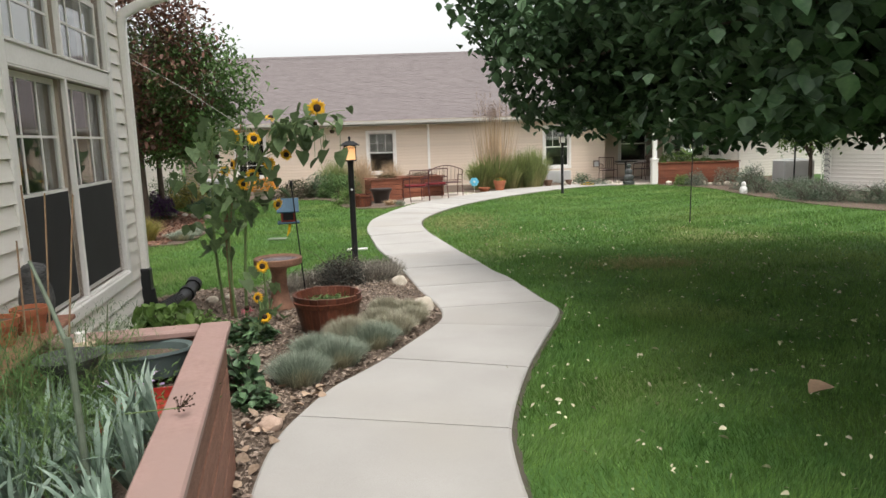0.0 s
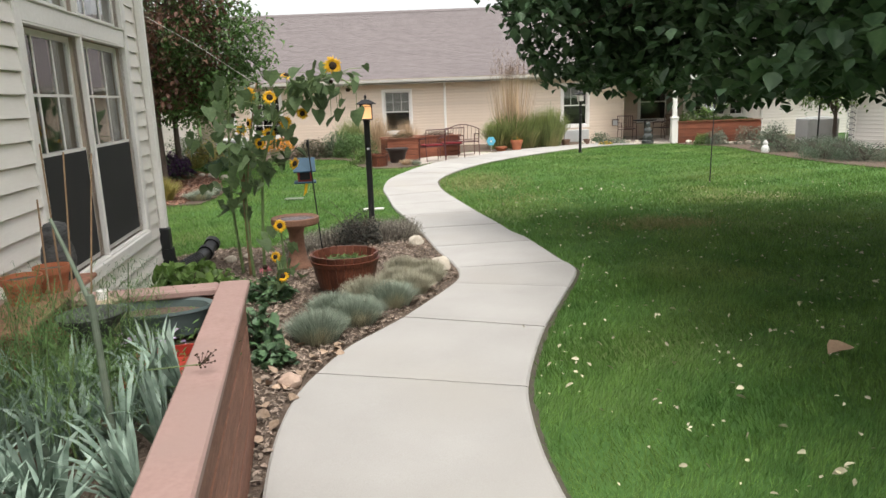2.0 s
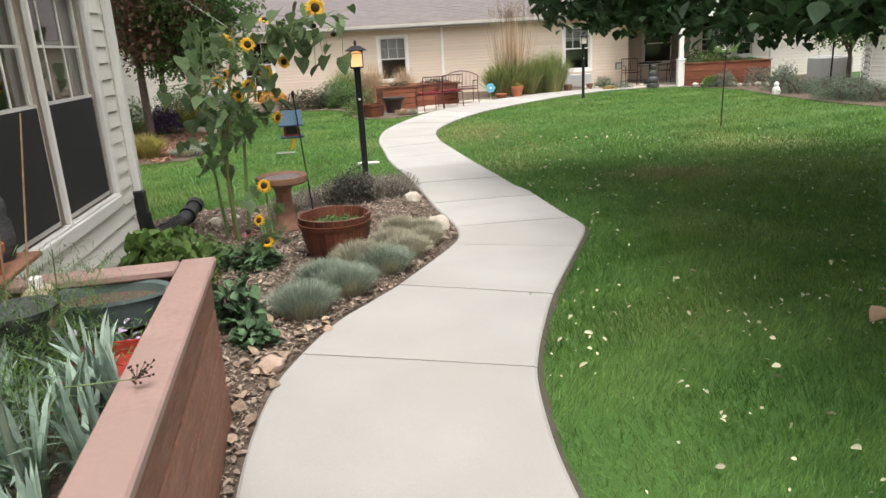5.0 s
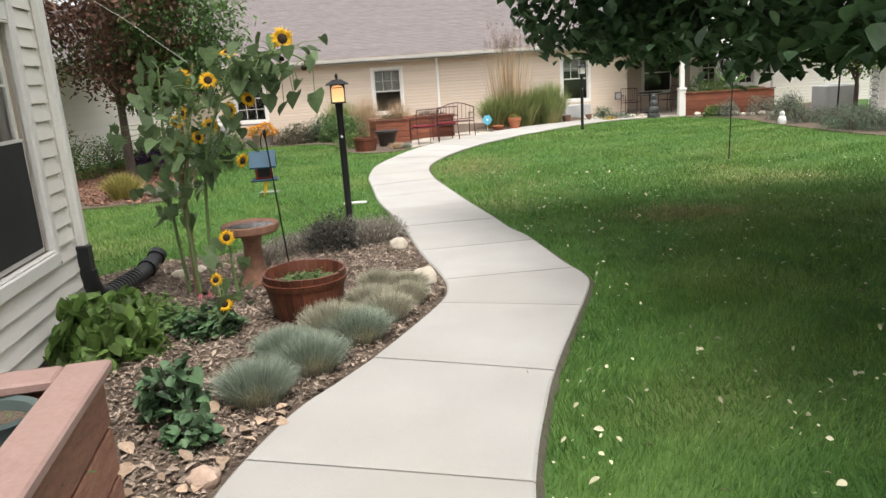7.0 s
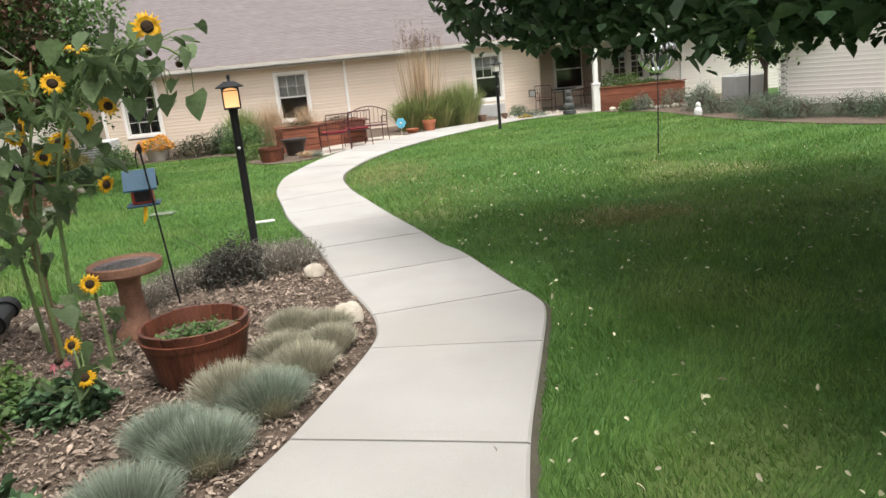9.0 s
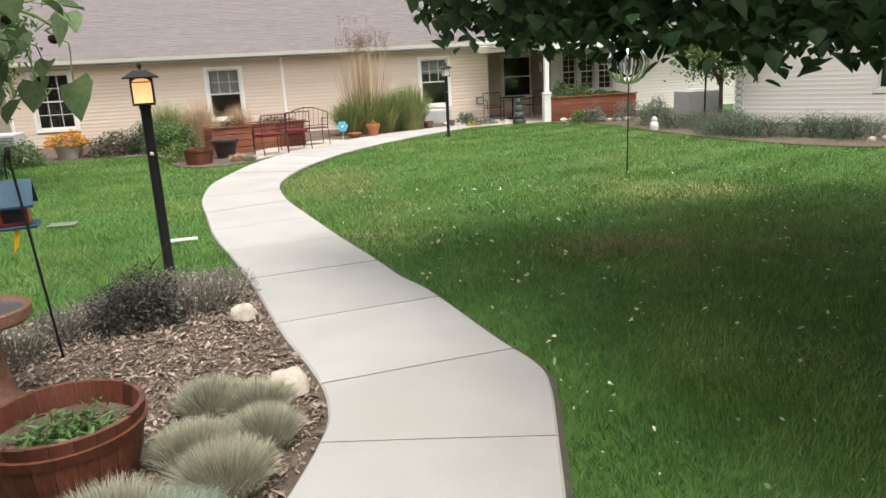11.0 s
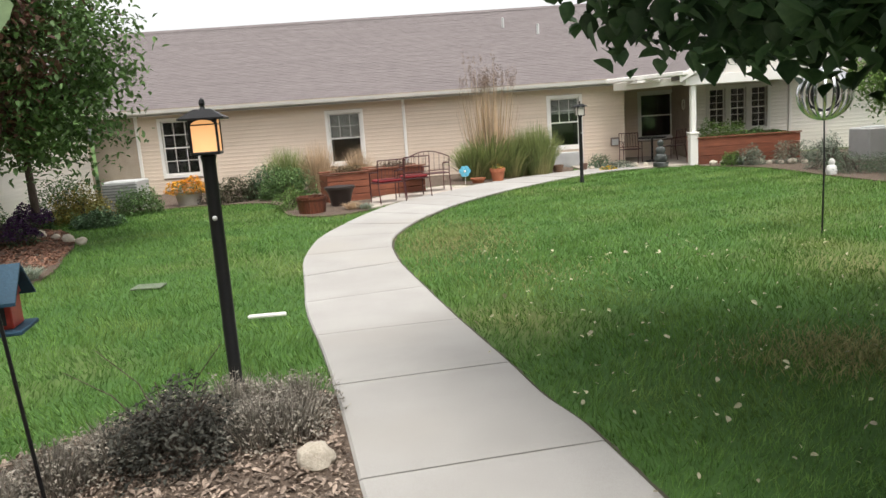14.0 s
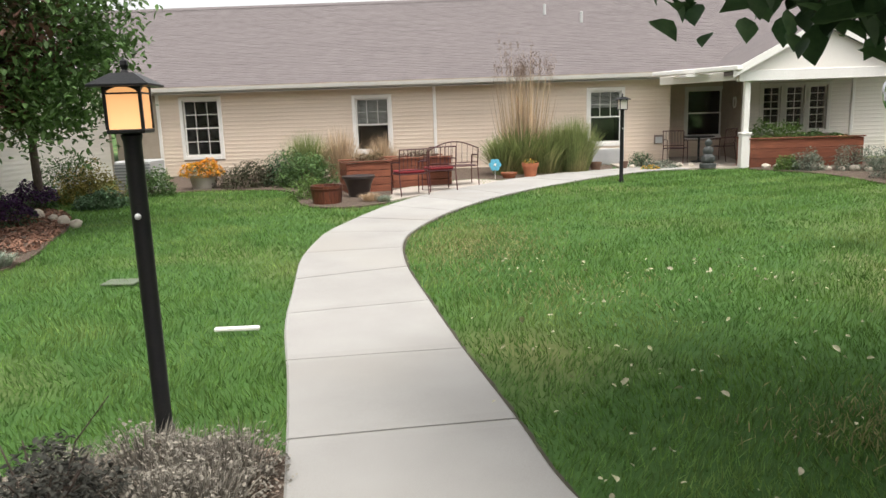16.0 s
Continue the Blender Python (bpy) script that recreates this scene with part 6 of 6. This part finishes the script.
# bed under the maroon tree
shrub("mum", "dark purple chrysanthemum mound", -7.58, 19.00, 0.45, 0.5, 900, 0.05, LEAF_OAK, "oval", 0, "flower", PURPLE, 2400)
shrub("mum", "dark purple chrysanthemum mound under the tree", -6.61, 16.76, 0.42, 0.45, 800, 0.05, LEAF_OAK, "oval", 0, "flower", PURPLE, 2200)
for x, y, r, h, m in ((-7.00, 20.14, 0.7, 0.8, LEAF_YEL), (-6.17, 21.09, 0.6, 0.6, LEAF_MID), (-7.81, 17.57, 0.7, 0.9, LEAF_MID), (-8.15, 16.08, 0.7, 1.1, LEAF_LIGHT), (-6.20, 18.96, 0.5, 0.35, LEAF_OAK), (-7.96, 14.21, 0.8, 1.2, LEAF_MID), (-7.81, 20.82, 0.7, 1.0, LEAF_MID)):
    shrub("shrub", {LEAF_YEL: "yellowing loose shrub near the house wing", LEAF_MID: "green leafy shrub near the house wing", LEAF_LIGHT: "light green leafy shrub near the house wing", LEAF_OAK: "low dark green shrub near the lawn"}[m], x, y, r, h, 2200, 0.06, m)
tuft("yellow_grass", "yellow-green grass mound at the mulch edge", -5.42, 12.70, 0.5, 0.5, 900, 0.01, mat("golden_grass", (0.4, 0.33, 0.1), (0.22, 0.22, 0.07), 0.7, island=0.4, trans=0.3), 0.4)
tuft("grey_grass", "low grey-green mound at the mulch edge", -4.70, 12.76, 0.4, 0.2, 700, 0.008, FESCUE, 0.5)
tuft("grey_grass", "low grey-green mound at the mulch edge", -4.72, 13.40, 0.35, 0.2, 600, 0.008, FESCUE, 0.5)
for i in range(9):
    rock(-5.4 - i * 0.3 + random.uniform(-0.1, 0.1), 16.5 + i * 0.28, random.uniform(0.07, 0.13), STONE, "pale edging stone round the mulch bed")

# ---- porch and right bed ----
box_planter(7.96, 23.52, 2.8, 0.85, 0.7, 0, "long reddish wooden planter box by the porch post", 3)
for x, h, m in ((8.6, 0.6, LEAF_LIGHT), (9.2, 0.55, LEAF_LIGHT), (9.8, 0.26, LEAF_MID), (10.4, 0.18, LEAF_MID)):
    fill("planter_greens", "leafy greens growing in the long planter", x - 0.1, 24.0, 0.61, 0.42, 0.34, h, 700, 0.07, m)
stt = tagged(part("garden_statue", Mesh().lathe([(0.2, 0), (0.2, 0.1), (0.13, 0.12), (0.17, 0.18), (0.16, 0.28), (0.1, 0.34), (0.13, 0.42), (0.11, 0.5), (0.05, 0.54), (0.085, 0.6), (0.08, 0.67), (0.02, 0.72)], 14, jig=0.18), STATUE, smooth=True, m=Matrix.Translation(g(6.97, 23.65, 0.03))), "dark weathered garden statue on the porch edge", "statue")
wst = tagged(part("garden_statue", Mesh().lathe([(0.1, 0), (0.11, 0.08), (0.09, 0.17), (0.05, 0.2), (0.065, 0.25), (0.05, 0.3), (0.015, 0.33)], 14, jig=0.15), PALESTATUE, smooth=True, m=Matrix.Translation(g(8.96, 18.96, 0.01))), "small white garden statue at the bed edge", "statue")
chair(6.70, 25.47, 150, "dark metal porch chair", 0.55, False)
chair(8.10, 25.80, 220, "dark metal porch chair", 0.55, False)
tb = thing("porch_table", "small dark round table on the porch", "table", Matrix.Translation(g(7.38, 25.59, 0.03)))
part("tabletop", Mesh().lathe([(0.4, 0.68), (0.42, 0.69), (0.42, 0.71), (0.4, 0.72)], 24), BLACK, tb)
part("stem", Mesh().lathe([(0.2, 0), (0.2, 0.03), (0.03, 0.06), (0.03, 0.68)], 12), BLACK, tb)
wh = thing("wall_decoration", "small white horseshoe-shaped ornament on the porch wall", "ornament", Matrix.Translation((8.84, 26.9, 1.65)))
part("loop", Mesh().tube([(-0.02, 0.1 * math.sin(a_), 0.16 * math.cos(a_)) for a_ in np.linspace(0.5, 5.8, 14)], 0.02, seg=6), WHITE, wh)
for x, y, r, h, m in ((8.90, 22.43, 0.4, 0.5, LEAF_GREY), (9.85, 22.24, 0.55, 0.6, LEAF_GREY), (10.51, 21.82, 0.5, 0.65, LEAF_GREY), (9.57, 20.08, 0.45, 0.75, LEAF_GREY), (8.53, 22.73, 0.3, 0.35, LEAF_LIGHT)):
    shrub("shrub", "soft grey-green shrub in the far bed" if m is LEAF_GREY else "light green low shrub by the planter", x, y, r, h, 1500, 0.045, m)
for i in range(34):
    u = i / 34
    x, y = 9.5 + 1.0 * math.sin(u * 9) * 0.6 + u * 1.2, 19.1 - u * 4.7
    shrub("juniper", "low spreading blue-green juniper along the bed", x + random.uniform(-0.3, 0.4), y, 0.6, 0.46, 900, 0.045, LEAF_GREY if i % 3 else LEAF_OAK, "thin")
for i in range(16):
    x, y = (8.2 + i * 0.22, 23.1 - i * 0.16) if i < 9 else (10.8 + (i - 9) * 0.25, 14.1 - (i - 9) * 0.12)
    rock(x, y, random.uniform(0.07, 0.13), STONE, "tan edging stone at the far bed")
for i in range(7):
    rock(4.95 + i * 0.3, 24.3 + 0.1 * math.sin(i * 2), random.uniform(0.06, 0.1), STONE, "tan edging stone near the porch")
acr = thing("air_conditioner", "pale grey outdoor air conditioner by the wing", "air conditioner", Matrix.Translation(g(11.78, 21.82)))
part("casing", Mesh().box(-0.48, -0.42, 0.04, 0.48, 0.42, 0.78, 0.03), GREYMETAL, acr)
part("top_grille", Mesh().lathe([(0.36, 0.78), (0.36, 0.8), (0.3, 0.81)], 20), GREYMETAL, acr)
part("pad", Mesh().box(-0.55, -0.5, -0.02, 0.55, 0.5, 0.04), CONCRETE, acr)
for x in (10.65, 11.9):
    sk = thing("tree_stake", "dark metal stake beside the small tree", "stake", Matrix.Translation(g(x, 19.5)))
    part("rod", Mesh().tube([(0, 0, -0.1), (0, 0, 1.3)], 0.025, seg=6), BLACK if x < 11 else CANE, sk)
trl = thing("trellis", "narrow white scrolled trellis by the wing corner", "trellis", Matrix.Translation(g(11.37, 19.14)))
for sx in (-0.12, 0.12):
    part("rail", Mesh().tube([(sx, 0, 0), (sx, 0, 1.5)], 0.012, seg=5), WHITE, trl)
for i in range(9):
    part("scroll", Mesh().tube([(0.11 * math.cos(q), 0, 0.15 + i * 0.16 + 0.07 * math.sin(q)) for q in np.linspace(0, 5.5, 10)], 0.008, seg=5), BLACK, trl)

# ---- loose pieces: bark, fallen leaves, lawn grass ----
bx = rng.uniform(-3.3, 0.4, 60000)
by = rng.uniform(1.0, 9.0, 60000)
ok = inside(bx, by, BEDPOLY) & (bx < np.interp(by, LE[:, 1], LE[:, 0]) - 0.015) & (rng.uniform(0, 1, 60000) < 0.75)
bx, by = bx[ok], by[ok]
c = np.stack([bx, by, gz(by) + 0.018 + rng.uniform(0, 0.02, len(bx))], 1)
tagged(part("bark_chips", leaves("bark_chips", c, 0.022 + 0.045 * rng.uniform(0, 1, len(c)) ** 3, CHIP, 0, "chip", 0.35, 0.3), CHIP), "scattered brown bark chips", "mulch", kind="stuff")
bx, by = rng.uniform(-9.4, -4.8, 16000), rng.uniform(12, 20, 16000)
ok = inside(bx, by, LBEDPOLY)
bx, by = bx[ok], by[ok]
tagged(part("bark_chips", leaves("bark_chips", np.stack([bx, by, gz(by) + 0.03], 1), 0.06, mat("red_bark_chip", (0.3, 0.16, 0.11), (0.17, 0.09, 0.06), 0.9, island=0.4), 0, "oval", 0.25, 0.25), CHIP), "scattered reddish bark chips", "mulch", kind="stuff")
n = 1300
fx, fy = rng.uniform(0.7, 7.5, n), 1.2 + 12 * rng.uniform(0, 1, n) ** 1.3
ok = (fx > np.interp(fy, RE[:, 1], RE[:, 0]) + 0.04) | (rng.uniform(0, 1, n) < 0.06)
fx, fy = fx[ok], fy[ok]
n = len(fx)
tagged(part("fallen_leaves", leaves("fallen_leaves", np.stack([fx, fy, gz(fy) + 0.047], 1), 0.024 + 0.036 * rng.uniform(0, 1, n) ** 3, DEADLEAF, 0, "oval", 0.6, 0.4), DEADLEAF), "small pale fallen leaves on the lawn and path", "leaves", kind="stuff")
n = 60
fx, fy = rng.uniform(-1.4, -0.5, n), rng.uniform(2.4, 4.0, n)
ok = inside(fx, fy, BEDPOLY)
tagged(part("fallen_leaves", leaves("fallen_leaves", np.stack([fx, fy, gz(fy) + 0.04], 1)[ok], 0.08, mat("dry_brown_leaf", (0.40, 0.30, 0.22), (0.22, 0.15, 0.10), 0.8, island=0.4), 0, "broad", 0.4, 0.3), DEADLEAF), "dry brown fallen leaves on the mulch", "leaves", kind="stuff")
big = tagged(part("fallen_leaf", leaves("fallen_leaf", np.array([[0, 0, 0.05]]), 0.2, mat("tan_leaf", (0.5, 0.34, 0.22), None, 0.8), 0, "broad", 0.1, 0.05), DEADLEAF, m=Matrix.Translation(g(2.83, 3.53))), "large curled tan leaf on the lawn", "leaf")

N = 2400000
gx = rng.uniform(-8, 14, N)
gy = -1.5 + 25 * rng.uniform(0, 1, N) ** 1.45
d_ = np.hypot(gx - 1.2, gy - 3)
keep = rng.uniform(0, 1, N) < np.clip(3.4 / (d_ + 1.0), 0.22, 1)
keep &= ~inside(gx, gy, [tuple(p) for p in resample(LE, 90)] + [tuple(p) for p in resample(RE, 90)[::-1]])
for poly in (*ALLBEDS, PATIOPOLY, PORCHPOLY):
    keep &= ~inside(gx, gy, [tuple(p) for p in np.array(poly)[::2]])
keep &= ~((gx - np.interp(gy, RE[:, 1], RE[:, 0]) > 0) & (gx - np.interp(gy, RE[:, 1], RE[:, 0]) < 0.02 + 0.025 * rng.uniform(0, 1, N)))
keep &= (gy > 5.5) | (gx > 0)
gx, gy = gx[keep], gy[keep]
n = len(gx)
wd = 0.003 + 0.0006 * np.hypot(gx - 0.6, gy)
a = rng.uniform(0, 6.28, n)
hh = rng.uniform(0.026, 0.05, n) * (1 + 0.3 * np.sin(gx * 2.1) * np.cos(gy * 1.7))
b0 = np.stack([gx, gy, gz(gy) - 0.02], 1)
sd = np.stack([np.cos(a), np.sin(a), np.zeros(n)], 1) * (wd / 2)[:, None]
mown = np.where(np.sin((gx * 0.45 - gy * 0.9) * 5.2 + 0.4 * np.sin(gx * 0.7)) > 0, 0.016, -0.016)
tp = b0 + np.stack([mown * 0.9 + rng.normal(0, 0.02, n), mown * 0.45 + rng.normal(0, 0.02, n), hh + 0.015], 1)
tri = np.stack([b0 - sd, b0 + sd, tp], 1).reshape(-1, 3)
tagged(part("lawn_grass", fast("lawn_grass", tri, n, BLADE, 3), BLADE), "short green lawn grass", "grass", kind="stuff")

DRYGRASS = mat("dry_grass_blade", (0.36, 0.31, 0.15), (0.22, 0.23, 0.09), 0.8, 2, 20, 0, island=0.3, trans=0.3)
for cx, cy, rx, ry, k in ((0.84, 14.29, 1.0, 1.7, 3600), (3.15, 8.77, 0.8, 0.5, 2600), (1.58, 11.75, 1.0, 0.8, 500)):
    px_, py_ = rng.normal(cx, rx * 0.5, k), rng.normal(cy, ry * 0.5, k)
    ok = px_ > np.interp(py_, RE[:, 1], RE[:, 0]) + 0.03
    p0 = np.stack([px_, py_, gz(py_) - 0.01], 1)[ok]
    p1 = p0 + np.stack([rng.normal(0, 0.03, len(p0)), rng.normal(0, 0.03, len(p0)), rng.uniform(0.03, 0.05, len(p0))], 1)
    tagged(part("dry_grass", strands("dry_grass", p0, p1, 0.007, DRYGRASS, 0.1), DRYGRASS), "thin straw-coloured dry patch in the lawn", "grass", kind="stuff")
